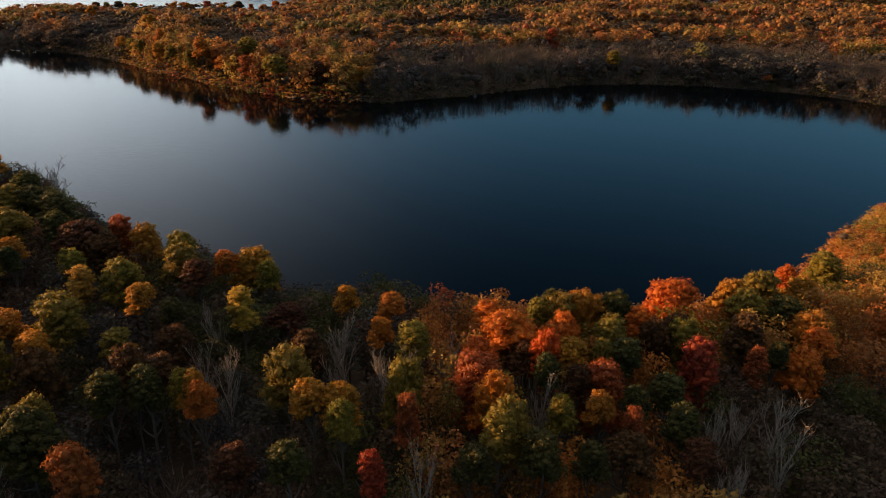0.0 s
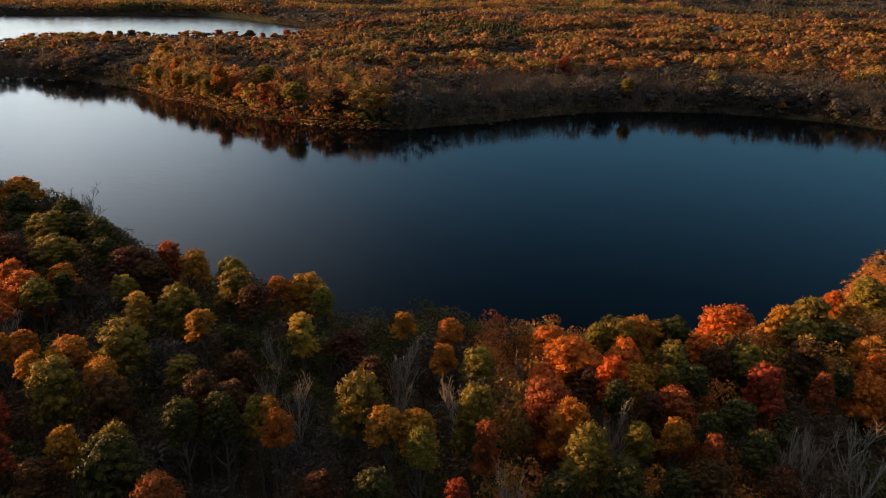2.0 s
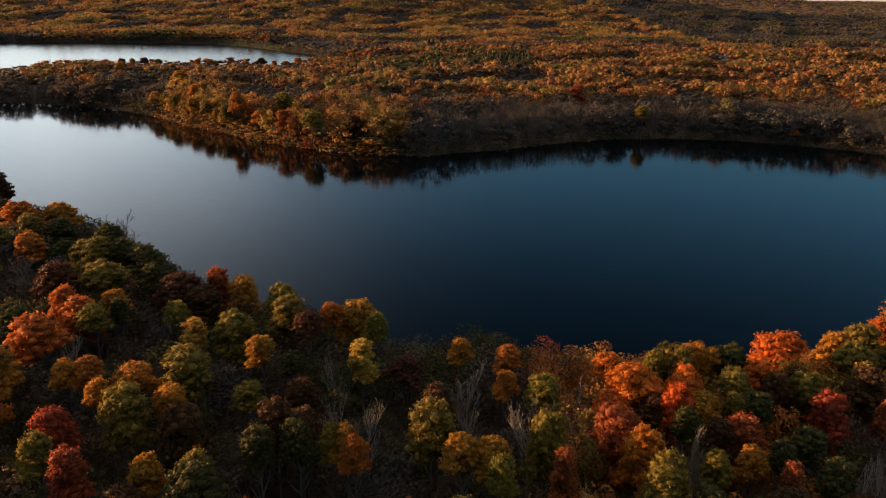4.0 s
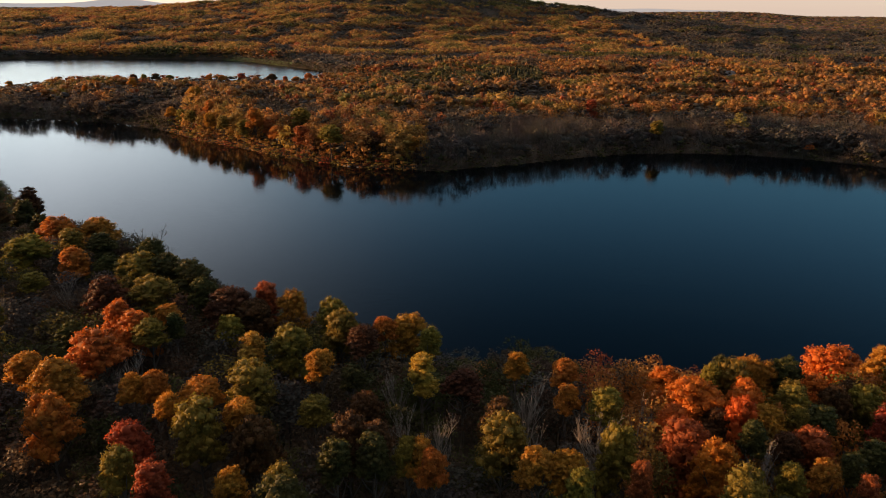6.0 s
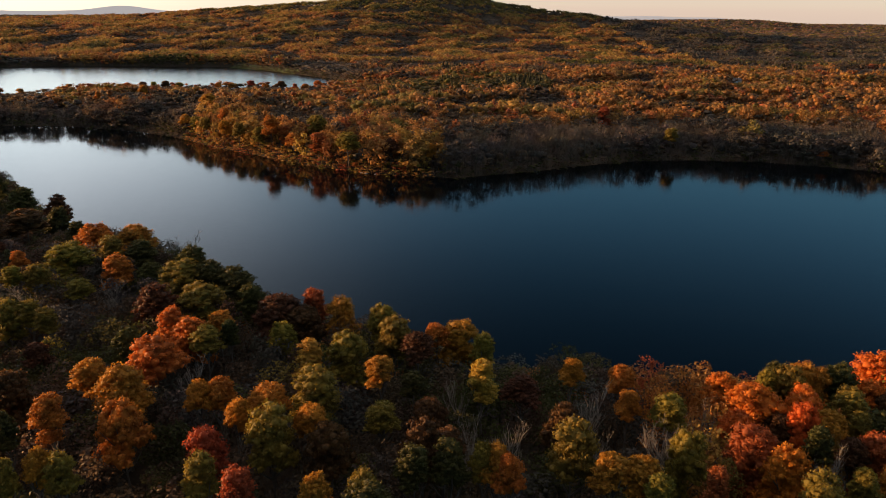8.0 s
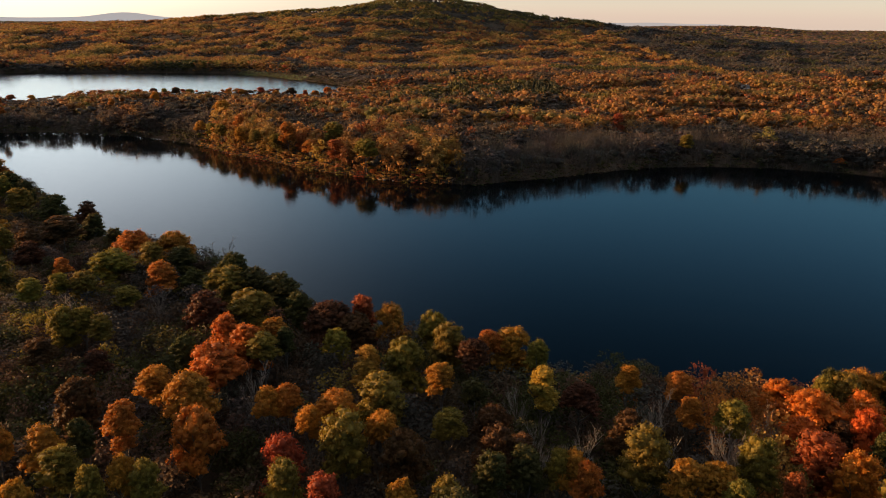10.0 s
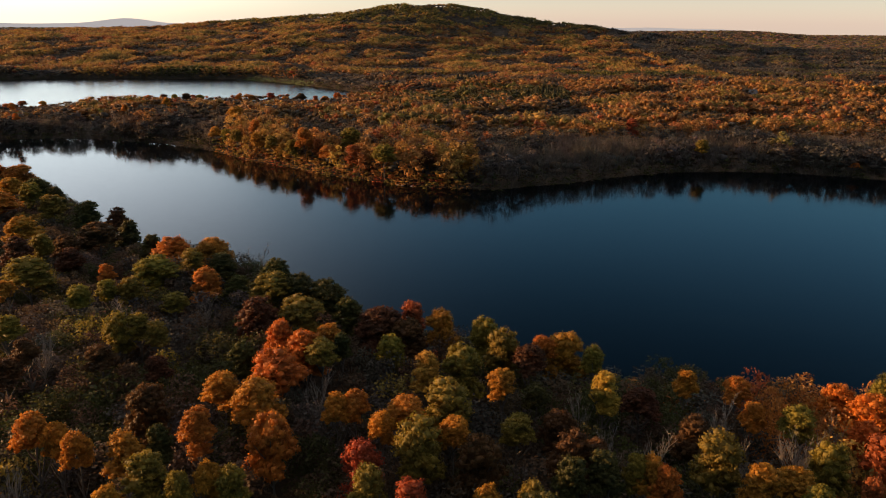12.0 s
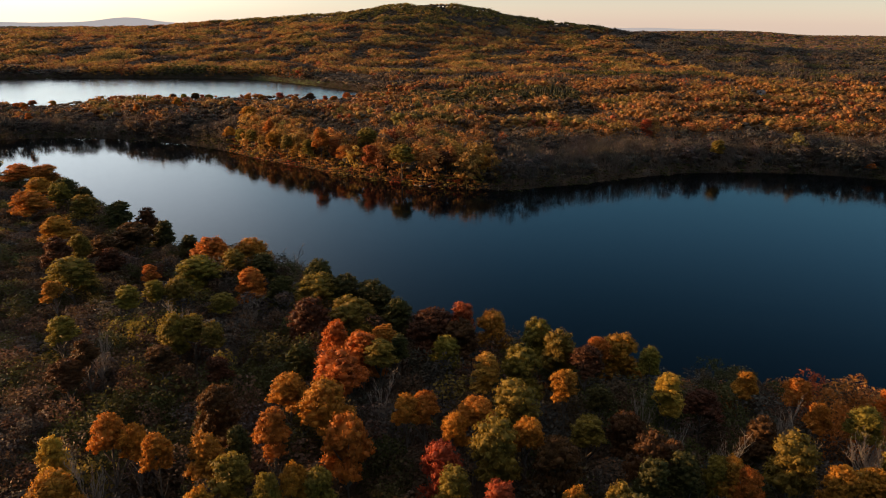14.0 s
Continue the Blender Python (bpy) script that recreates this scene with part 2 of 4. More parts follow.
def land_height(x, y):
    """Height of the land: the wooded bank, the flat neck between the lakes, the long hill and the far ridges."""
    x, y = np.asarray(x, float), np.asarray(y, float)
    a, b = shore(x, y, LAKE_A), shore(x, y, LAKE_B)
    a = a - 1.6
    d = np.minimum(a, b - 1.6)
    near = 1 - ease(y + 0.45 * np.minimum(x, 0), 215, 345)
    # the last term is an unseen western rise, added to shade the bank
    bank = (10 + 8 / (1 + np.exp((x + 25) / 30))) * (1 - np.exp(-np.maximum(a, 0) / (16 - 8 * ease(-x, -10, 60)))) + 16 * ease(-x, 230, 520) * (1 - ease(y, 110, 300))
    neck = 4.5 * (1 - np.exp(-np.maximum(d, 0) / 14)) + 1.2 * ripple(x, y, 60) * ease(d, 10, 60)
    plain = 2.2 * ripple(x * 1.1, y * 0.6, 26, 1.0) * ease(y, 560, 700) * ease(d, 20, 80) * (1 - ease(y, 2600, 3200))
    left = 26 * ease(y, 1200, 1800) * (1 - ease(x, -420, 0)) * (1 - 0.6 * ease(y, 2500, 3200))
    crest = 2400 - 380 * ease(x, 100, 700)
    climb = np.clip((y - 1350) / (crest - 1350), 0, 1) ** 2.1
    hill = (np.interp(x, CREST_X, CREST_Z) - 20 * (x < 0) * ease(-x, 100, 500)) * np.where(y < crest, climb, np.exp(-0.5 * ((y - crest) / 420) ** 2))
    # rolls sized to throw bands of shade across the hill
    rolls = (2.5 * ripple(x, y, 230, 2.0) + 4.5 * ripple(x * 1.2, y * 0.7, 36, 2.0)) * ease(y, 1200, 1450) * (1 - ease(y, 2250, 2400))
    far = 28 * bump(x, y, 1460, 3750, 220, 260) + 22 * bump(x, y, 1050, 4000, 300, 250) + 12 * ease(y + 0.2 * np.abs(x), 3800, 4500)
    high = near * bank + (1 - near) * (neck + plain + (left + hill + rolls) * ease(b, 20, 260) + far)
    return np.where(d > 0, high, np.maximum(-3.0, 0.35 * d)) - 0.15 * (d < 1.0)


def mesh_of(name, verts, tris, mat, colours=None, smooth=True):
    """A mesh of triangles from arrays, with a colour for each vertex where the kinds are mixed."""
    verts, tris = np.asarray(verts, np.float32), np.asarray(tris, np.int32)
    me = bpy.data.meshes.new(name)
    me.vertices.add(len(verts))
    me.vertices.foreach_set("co", verts.ravel())
    me.loops.add(3 * len(tris))
    me.loops.foreach_set("vertex_index", tris.ravel())
    me.polygons.add(len(tris))
    me.polygons.foreach_set("loop_start", np.arange(0, 3 * len(tris), 3, dtype=np.int32))
    me.polygons.foreach_set("use_smooth", np.full(len(tris), smooth))
    if colours is not None:
        layer = me.attributes.new("kind_colour", "FLOAT_COLOR", "POINT")
        layer.data.foreach_set("color", np.concatenate([colours, np.ones((len(colours), 1))], 1).astype(np.float32).ravel())
    me.materials.append(mat)
    me.update(calc_edges=True)
    me.validate()
    return me


def spaced(stops):
    """Grid lines between stops (start, step), up to the last start."""
    out = []
    for (a, step), (b, _) in zip(stops, stops[1:]):
        out += list(np.arange(a, b, step))
    return np.array(out + [stops[-1][0]])


gx = spaced([(-7000, 500), (-2000, 100), (-1100, 30), (-640, 10), (-300, 5), (130, 10), (270, 30), (1100, 100), (2500, 500), (7000, 0)])
gy = spaced([(-2500, 250), (-500, 50), (-100, 10), (140, 5), (210, 8), (640, 15), (1200, 40), (2400, 100), (4800, 400), (7200, 0)])
xx, yy = np.meshgrid(gx, gy)
zz = land_height(xx, yy)
n, m = len(gx), len(gy)
i = (np.arange(m - 1)[:, None] * n + np.arange(n - 1)[None]).ravel()
ground = new("ground", mesh_of("ground", np.stack([xx.ravel(), yy.ravel(), zz.ravel()], 1),
                               np.concatenate([np.stack([i, i + 1, i + n + 1], 1), np.stack([i, i + n + 1, i + n], 1)]), LITTER))
tagged(ground, "forest floor of brown leaf litter rising to a long hill", "ground", kind="structure")


def lake(name, edge, label, mat):
    bm = bmesh.new()
    cx, cy = np.mean([p[0] for p in edge]), np.mean([p[1] for p in edge])
    bm.faces.new([bm.verts.new((x + 3 * np.sign(x - cx), y + 3 * np.sign(y - cy), 0)) for x, y in edge])
    bmesh.ops.triangulate(bm, faces=bm.faces[:])
    bmesh.ops.recalc_face_normals(bm, faces=bm.faces[:])
    for f in bm.faces:
        if f.normal.z < 0:
            f.normal_flip()
    me = bpy.data.meshes.new(name)
    bm.to_mesh(me)
    bm.free()
    me.materials.append(mat)
    return tagged(new(name, me), label, "lake", kind="structure")


lake("water", LAKE_A, "calm dark blue lake with fine wind ripples", WATER)
lake("water", LAKE_B, "pale wind-ruffled lake that mirrors the evening sky", RUFFLED)


# ---- shapes of trees ----
def ball(level):
    """Points and triangles of a round clump."""
    bm = bmesh.new()
    bmesh.ops.create_icosphere(bm, subdivisions=level, radius=1)
    v = np.array([p.co[:] for p in bm.verts])
    t = np.array([[p.index for p in f.verts] for f in bm.faces])
    bm.free()
    return v, t


BALL = {1: ball(1), 2: ball(2)}


def joined(pieces):
    """One list of points and triangles from several."""
    verts, tris, base = [], [], 0
    for v, t in pieces:
        verts.append(v)
        tris.append(t + base)
        base += len(v)
    return np.concatenate(verts), np.concatenate(tris)


def leaf_quads(rng, centre, radii, count, size, spread=0.55):
    """Small bent leaf sprays over the upper and outer side of a clump."""
    way = rng.normal(size=(count, 3))
    way[:, 2] = np.abs(way[:, 2]) * 1.0 - 0.35
    way /= np.linalg.norm(way, axis=1)[:, None]
    at = centre + way * radii * rng.uniform(0.72, 1.26, (count, 1))
    face = way + rng.normal(size=(count, 3)) * spread
    face /= np.linalg.norm(face, axis=1)[:, None]
    side = np.cross(face, rng.normal(size=(count, 3)))
    side /= np.linalg.norm(side, axis=1)[:, None]
    up = np.cross(face, side)
    s = size * rng.uniform(0.6, 1.4, (count, 1))
    corners = np.stack([at - side * s - up * s * 0.6, at + side * s - up * s * 0.5 + face * s * 0.3, at + side * s * 0.9 + up * s * 0.7, at - side * s * 0.8 + up * s * 0.6 - face * s * 0.25], 1)
    k = 4 * np.arange(count)[:, None]
    return corners.reshape(-1, 3), np.concatenate([k + [0, 1, 2], k + [0, 2, 3]])


def clump(rng, centre, radii, level, rough=0.16):
    v, t = BALL[level]
    wobble = 1 + rough * (np.sin(v @ rng.normal(size=3) * 3 + rng.uniform(0, 6)) + np.sin(v @ rng.normal(size=3) * 5 + rng.uniform(0, 6))) * 0.6
    return centre + v * radii * wobble[:, None], t


def crown_clumps(rng, shape, count):
    """Centres and radii of the clumps of a crown 1 wide from its middle and 1 high, standing on z = 0."""
    out = []
    skew = rng.normal(size=2) * 0.10
    for k in range(count):
        a = 2.399 * k + rng.uniform(-0.5, 0.5)
        f = (k + 0.5) / count
        if shape == "broad":
            z, r = 0.88 - 0.66 * f ** 1.3, 0.80 * f ** 0.5
            s = rng.uniform(0.22, 0.40)
        else:
            z, r = 0.93 - 0.78 * f, 0.66 * math.sin(math.pi * min(0.10 + 0.78 * f, 1)) ** 0.8
            s = rng.uniform(0.22, 0.38)
        r *= rng.uniform(0.8, 1.15)
        c = np.array([r * math.cos(a) + skew[0], r * math.sin(a) + skew[1], z + rng.uniform(-0.10, 0.10)])
        out.append((c, np.array([s * rng.uniform(0.85, 1.2), s * rng.uniform(0.85, 1.2), s * rng.uniform(0.6, 0.9)])))
    return out


def crown_lobes(rng, shape, radius, depth):
    """The boughs of a crown that stands on z = 0: centre and radius of each, highest in the middle."""
    count = {"broad": 10, "round": 9, "tall": 9}[shape]
    reach = {"broad": 0.62, "round": 0.5, "tall": 0.42}[shape]
    drop = {"broad": 0.55, "round": 0.56, "tall": 0.66}[shape]
    lobes = []
    for k in range(count):
        f = k / (count - 1)
        a = 2.399 * k + rng.uniform(-0.5, 0.5)
        size = radius * rng.uniform(0.40, 0.56) * (1.12 if k == 0 else 1.0)
        r = radius * reach * f ** 0.55 * rng.uniform(0.85, 1.12)
        z = depth * (1.0 - drop * f ** 1.2) - 0.8 * size + rng.normal() * 0.05 * depth
        lobes.append((np.array([r * math.cos(a), r * math.sin(a), z]), np.array([size, size, size * rng.uniform(0.75, 0.95)])))
    return lobes


def lobe_tufts(rng, lobes, count):
    """Tufts of leaves over the outer and upper side of each bough, none buried in its neighbours."""
    out = []
    for j, (c, r) in enumerate(lobes):
        for k in range(count):
            z = 1.0 - 1.45 * (k + 0.5) / count
            a = 2.399 * k + 1.7 * j + rng.uniform(-0.3, 0.3)
            flat = math.sqrt(max(0.0, 1 - z * z))
            p = c + np.array([flat * math.cos(a), flat * math.sin(a), z]) * r * rng.uniform(0.78, 1.02)
            if any(i != j and np.linalg.norm((p - q) / s) < 0.72 for i, (q, s) in enumerate(lobes)):
                continue
            s = r[0] * rng.uniform(0.30, 0.46)
            out.append((p, np.array([s * rng.uniform(0.9, 1.2), s * rng.uniform(0.9, 1.2), s * rng.uniform(0.65, 0.9)])))
    return out


def tube(points, radii, sides=5):
    """A tapered branch along points."""
    points = [np.asarray(p, float) for p in points]
    rings = []
    for j, p in enumerate(points):
        ahead = points[min(j + 1, len(points) - 1)] - points[max(j - 1, 0)]
        ahead = ahead / (np.linalg.norm(ahead) + 1e-9)
        side = np.cross(ahead, (0.3, 0.9, 0.1))
        side /= np.linalg.norm(side)
        up = np.cross(ahead, side)
        a = 2 * np.pi * np.arange(sides) / sides
        rings.append(p + radii[j] * (np.cos(a)[:, None] * side + np.sin(a)[:, None] * up))
    tris = []
    for j in range(len(points) - 1):
        for k in range(sides):
            p, q = j * sides + k, j * sides + (k + 1) % sides
            tris += [(p, q, q + sides), (p, q + sides, p + sides)]
    return np.concatenate(rings), np.array(tris)


def trunk_and_limbs(rng, radius, height, limbs):
    """A leaning tapered trunk whose limbs reach up into the crown."""
    lean = rng.normal(size=2) * 0.03 * height
    spine = [np.array([lean[0] * f * f, lean[1] * f * f, height * f]) for f in (-0.03, 0.05, 0.3, 0.55, 0.85)]
    pieces = [tube(spine, [0.020 * height, 0.014 * height, 0.010 * height, 0.007 * height, 0.002 * height], 6)]
    for k in range(limbs):
        f = rng.uniform(0.34, 0.68)
        a = 2.4 * k + rng.uniform(-0.5, 0.5)
        root = np.array([lean[0] * f * f, lean[1] * f * f, height * f])
        out = np.array([math.cos(a), math.sin(a), 0]) * radius * rng.uniform(0.55, 0.85)
        tip = root + out + np.array([0, 0, height * rng.uniform(0.12, 0.26)])
        pieces.append(tube([root, root + 0.5 * (tip - root) + np.array([0, 0, -0.02 * height]), tip], [0.009 * height, 0.006 * height, 0.002 * height], 4))
    return joined(pieces)


def bare_branches(rng, radius, height):
    """The leafless crown: limbs, boughs and fine upright twigs."""
    pieces = []
    for k in range(9):
        f = rng.uniform(0.3, 0.75)
        a = 2.4 * k + rng.uniform(-0.4, 0.4)
        root = np.array([0, 0, height * f])
        out = np.array([math.cos(a), math.sin(a), 0]) * radius * rng.uniform(0.6, 1.0)
        tip = root + out + np.array([0, 0, height * rng.uniform(0.2, 0.34)])
        mid = root + 0.55 * (tip - root) + np.array([0, 0, -0.03 * height])
        pieces.append(tube([root, mid, tip], [0.010 * height, 0.006 * height, 0.002 * height], 4))
        for j in range(7):
            g = rng.uniform(0.25, 1.0)
            foot = root + g * (tip - root)
            end = foot + np.array([*(rng.normal(size=2) * 0.22 * radius + 0.16 * out[:2]), height * rng.uniform(0.08, 0.19)])
            pieces.append(tube([foot, end], [0.0045 * height, 0.0012 * height], 3))
            for i in range(4):
                fork = foot + rng.uniform(0.3, 0.95) * (end - foot)
                pieces.append(tube([fork, fork + np.array([*(rng.normal(size=2) * 0.14 * radius), height * rng.uniform(0.03, 0.09)])], [0.0026 * height, 0.0010 * height], 3))
    return joined(pieces)


def part(name, mesh, parent, label=""):
    ob = new(name, mesh)
    ob.parent = parent
    return tagged(ob, label)


HEIGHT = 17.0       # a full-grown tree here
KINDS = {
    "gold": ("broad", "hickory tree with golden orange leaves"), "yellow": ("tall", "poplar tree with bright yellow leaves"),
    "orange": ("broad", "maple tree with orange leaves"), "flame": ("broad", "maple tree with glowing red-orange leaves"), "red": ("tall", "maple tree with deep red leaves"),
    "olive": ("round", "oak tree with yellow-green leaves"), "green": ("round", "oak tree still in dark green leaf"),
    "russet": ("broad", "oak tree with withered russet leaves"),
}


def leafy_tree(kind, seed, radius=4.0):
    """One tree 17 m high: trunk with limbs, and a crown of boughs that are set with tufts of leaves."""
    rng = np.random.default_rng(seed)
    shape, label = KINDS[kind]
    depth = (3.1 if shape == "tall" else 2.6) * radius
    low = HEIGHT - depth
    lobes = [(c + [0, 0, low], r) for c, r in crown_lobes(rng, shape, radius, depth)]
    pieces = [clump(rng, c, r * 0.80, 1, 0.2) for c, r in lobes]
    for c, r in lobe_tufts(rng, lobes, 15):
        pieces.append(clump(rng, c, r * 0.72, 1, 0.3))
        pieces.append(leaf_quads(rng, c, r, int(24 + 26 * r[0]), 0.040 + 0.022 * radius, 0.7))
    tree = tagged(new("tree"), label, "tree", "wooded bank")
    part("trunk", mesh_of("trunk", *trunk_and_limbs(rng, radius, HEIGHT, 7), BARK), tree)
    part("crown", mesh_of("crown", *joined(pieces), LEAF[kind]), tree)
    return tree


def bare_tree(seed):
    rng = np.random.default_rng(seed)
    tree = tagged(new("bare_tree"), "leafless grey tree with fine upright twigs", "tree", "wooded bank")
    part("trunk", mesh_of("trunk", *trunk_and_limbs(rng, 3.0, 15.0, 2), PALE_BARK), tree)
    part("bare_crown", mesh_of("bare_crown", *bare_branches(rng, 3.6, 15.0), PALE_BARK), tree)
    return tree


# ---- woods too far off to count ----
def wood_shape(rng, kind, clumps, sprays, grow=1.2, spray=0.4, foot=1.2, core=False):
    """A tree 16 m high with a crown of 4 m radius, for the joined woods."""
    pieces = []
    if kind == "fir":
        for k in range(clumps + 3):
            f = (k + 0.5) / (clumps + 3)
            w = 4.0 * (1.0 - 0.88 * f)
            pieces.append(clump(rng, np.array([0, 0, 2.0 + 13.2 * f]), np.array([w, w, 2.2]), 1, 0.25))
    elif kind == "bare":
        pieces.append(tube([(0, 0, -0.3), (0.1, 0, 8), (0, 0.1, 15)], [0.20, 0.14, 0.03], 3))
        for k in range(2 * clumps):
            a, z, out = 2.4 * k, rng.uniform(4, 10), rng.uniform(1.2, 3.4)
            pieces.append(tube([(0, 0, z), (out * math.cos(a), out * math.sin(a), z + rng.uniform(3, 6))], [0.13, 0.03], 3))
        pieces.append(twigs(rng, sprays, spray))
    else:
        if clumps > 2:
            pieces.append(tube([(0, 0, -0.3), (0.1, 0, 4), (0, 0.1, 10)], [0.22, 0.15, 0.06], 3))
        if clumps < 4:
            lumps = [(np.array([1.7 * math.cos(2.1 * k + turn), 1.7 * math.sin(2.1 * k + turn), 8.2 - 1.6 * k]) if clumps > 1 else np.array([0, 0, 8.6]), np.array([1, 1, 1.75]) * grow)
                     for turn in [rng.uniform(0, 6)] for k in range(clumps)]
        else:
            lumps = [(c * [4, 4, 15.0 - foot] + [0, 0, foot], r * [4, 4, 5.2] * grow) for c, r in crown_clumps(rng, "tall" if kind == "tall" else "broad", clumps)]
        for c, r in lumps:
            if core:
                pieces.append(clump(rng, c, r * (0.5 if clumps > 8 else 0.62), 1, 0.25))
            pieces.append(leaf_quads(rng, c, r, sprays, spray, 0.85))
    return joined(pieces)


def twigs(rng, count, wide_twig):
    """Fine bare twigs that fan up and out of a crown, one sliver each."""
    a, f = rng.uniform(0, 6.283, count), rng.uniform(0.1, 1.0, count) ** 0.6
    z = rng.uniform(4.5, 12.5, count)
    wide = 3.6 * np.sin(np.pi * np.clip((z - 2.5) / 13.5, 0.05, 0.95)) ** 0.7
    foot = np.stack([np.cos(a) * f * wide, np.sin(a) * f * wide, z], 1)
    way = np.stack([np.cos(a) * 0.35, np.sin(a) * 0.35, np.full(count, 1.0)], 1) + rng.normal(size=(count, 3)) * 0.22
    tip = foot + way * rng.uniform(1.0, 2.6, (count, 1))
    side = np.cross(way, rng.normal(size=(count, 3)))
    side *= wide_twig / np.linalg.norm(side, axis=1)[:, None]
    return np.stack([foot - side, foot + side, tip], 1).reshape(-1, 3), np.arange(3 * count).reshape(-1, 3)


def wood(name, label, shapes, x, y, height, radius, kinds, rng, stand_tone=None):
    """Many trees joined into one piece of woodland; with a tone for each stand the trees keep closer to it."""
    z = land_height(x, y)
    verts, tris, tints, base = [], [], [], 0
    which = rng.integers(0, 1000, len(x))
    turn = rng.uniform(0, 6.283, len(x))
    form = np.array(["fir" if k == "fir" else "bare" if k == "bare" else "leafy" for k in kinds])
    tone = np.array([TONE[k] for k in kinds])
    if stand_tone is not None:
        tone = 0.75 * tone + 0.25 * stand_tone
    tone = tone * rng.uniform(0.72, 1.28, (len(x), 1)) * (1 + rng.normal(size=(len(x), 3)) * 0.05)
    for f, made in shapes.items():
        for s, (v, t) in enumerate(made):
            sel = np.where((form == f) & (which % len(made) == s))[0]
            if not len(sel):
                continue
            c, sn = np.cos(turn[sel])[:, None], np.sin(turn[sel])[:, None]
            r, h = radius[sel][:, None] / 4, height[sel][:, None] / 16
            p = np.stack([(v[:, 0] * c - v[:, 1] * sn) * r + x[sel][:, None], (v[:, 0] * sn + v[:, 1] * c) * r + y[sel][:, None], v[:, 2] * h + z[sel][:, None] - 0.2], 2)
            verts.append(p.reshape(-1, 3))
            tris.append((t[None] + (np.arange(len(sel)) * len(v))[:, None, None]).reshape(-1, 3) + base)
            tints.append(np.repeat(np.clip(tone[sel], 0.005, 0.8), len(v), 0))
            base += len(sel) * len(v)
    me = mesh_of(name, np.concatenate(verts), np.concatenate(tris), WOOD, np.concatenate(tints))
    return tagged(new(name, me), label, "woods", kind="stuff")


def scatter(rng, x0, x1, y0, y1, step):
    """Jittered places about a step apart."""
    gx, gy = np.meshgrid(np.arange(x0, x1, step), np.arange(y0, y1, step * 0.87))
    gx = gx + (np.arange(gx.shape[0]) % 2)[:, None] * step / 2
    j = rng.uniform(-0.48, 0.48, (2, *gx.shape)) * step
    return (gx + j[0]).ravel(), (gy + j[1]).ravel()


def drift(x, y, size, seed=0.0):
    """Soft uneven patches of about that size, from minus 1 to 1."""
    return np.array([1.5 * noise.noise((p / size, q / size, seed)) + 0.7 * noise.noise((p / size * 2.3, q / size * 2.3, seed + 7)) for p, q in zip(x, y)])


def choose(rng, weights, patch, loose=0.5):
    """A kind for each place by its weights, in patches."""
    names = list(weights[0])
    w = np.array([[q[n] for n in names] for q in weights])
    w = w / w.sum(1)[:, None]
    u = np.clip(loose * rng.uniform(0, 1, len(w)) + (1 - loose) * (0.5 + 0.6 * patch), 0.001, 0.9999)
    return np.array(names)[(np.cumsum(w, 1) < u[:, None]).sum(1)]


def stand_tones(weights):
    """The mean tone of the mixture that grows at each place."""
    names = list(weights[0])
    w = np.array([[q[n] for n in names] for q in weights])
    return w / w.sum(1)[:, None] @ np.array([TONE[n] for n in names])


ORDER = ("fir", "green", "olive", "yellow", "gold", "orange", "flame", "red", "russet", "dun", "bare")


def mix_of(**w):
    return {k: w.get(k, 0.0) for k in ORDER}


def in_view(x, y, margin):
    """Land that the clip can show or that stands in the sun's way."""
    return np.abs(x + 45) < 0.62 * y + 45 + margin


rng = np.random.default_rng(11)
def shapes_of(leafy, bare, fir, **more):
    """A few forms of each sort: clumps and leaf sprays in each clump."""
    made = {"leafy": [wood_shape(rng, k, *leafy, **more) for k in ("broad", "tall", "broad", "tall", "broad")]}
    made["bare"] = [wood_shape(rng, "bare", bare[0], bare[1], spray=bare[2]) for _ in range(4)]
    made["fir"] = [wood_shape(rng, "fir", *fir) for _ in range(2)]
    return made


CLOSE = shapes_of((12, 80), (6, 150, 0.06), (4, 0), grow=1.4, spray=0.21)
MID = shapes_of((9, 26), (4, 90, 0.10), (4, 0), grow=1.6, spray=0.33, core=True)
BUSH = shapes_of((4, 22), (3, 50, 0.10), (4, 0), grow=1.5, spray=0.30, foot=-2.5, core=True)
BACK = shapes_of((4, 16), (2, 50, 0.15), (3, 0), grow=2.0, spray=0.42, foot=0.0, core=True)
FAR = shapes_of((3, 10), (1, 24, 0.28), (1, 0), grow=2.5, spray=0.55, core=True)
LOW = shapes_of((1, 3), (1, 20, 0.5), (1, 0), grow=4.0, spray=0.9, core=True)
LAST = shapes_of((2, 9), (1, 14, 0.45), (1, 0), grow=2.8, spray=0.75, core=True)

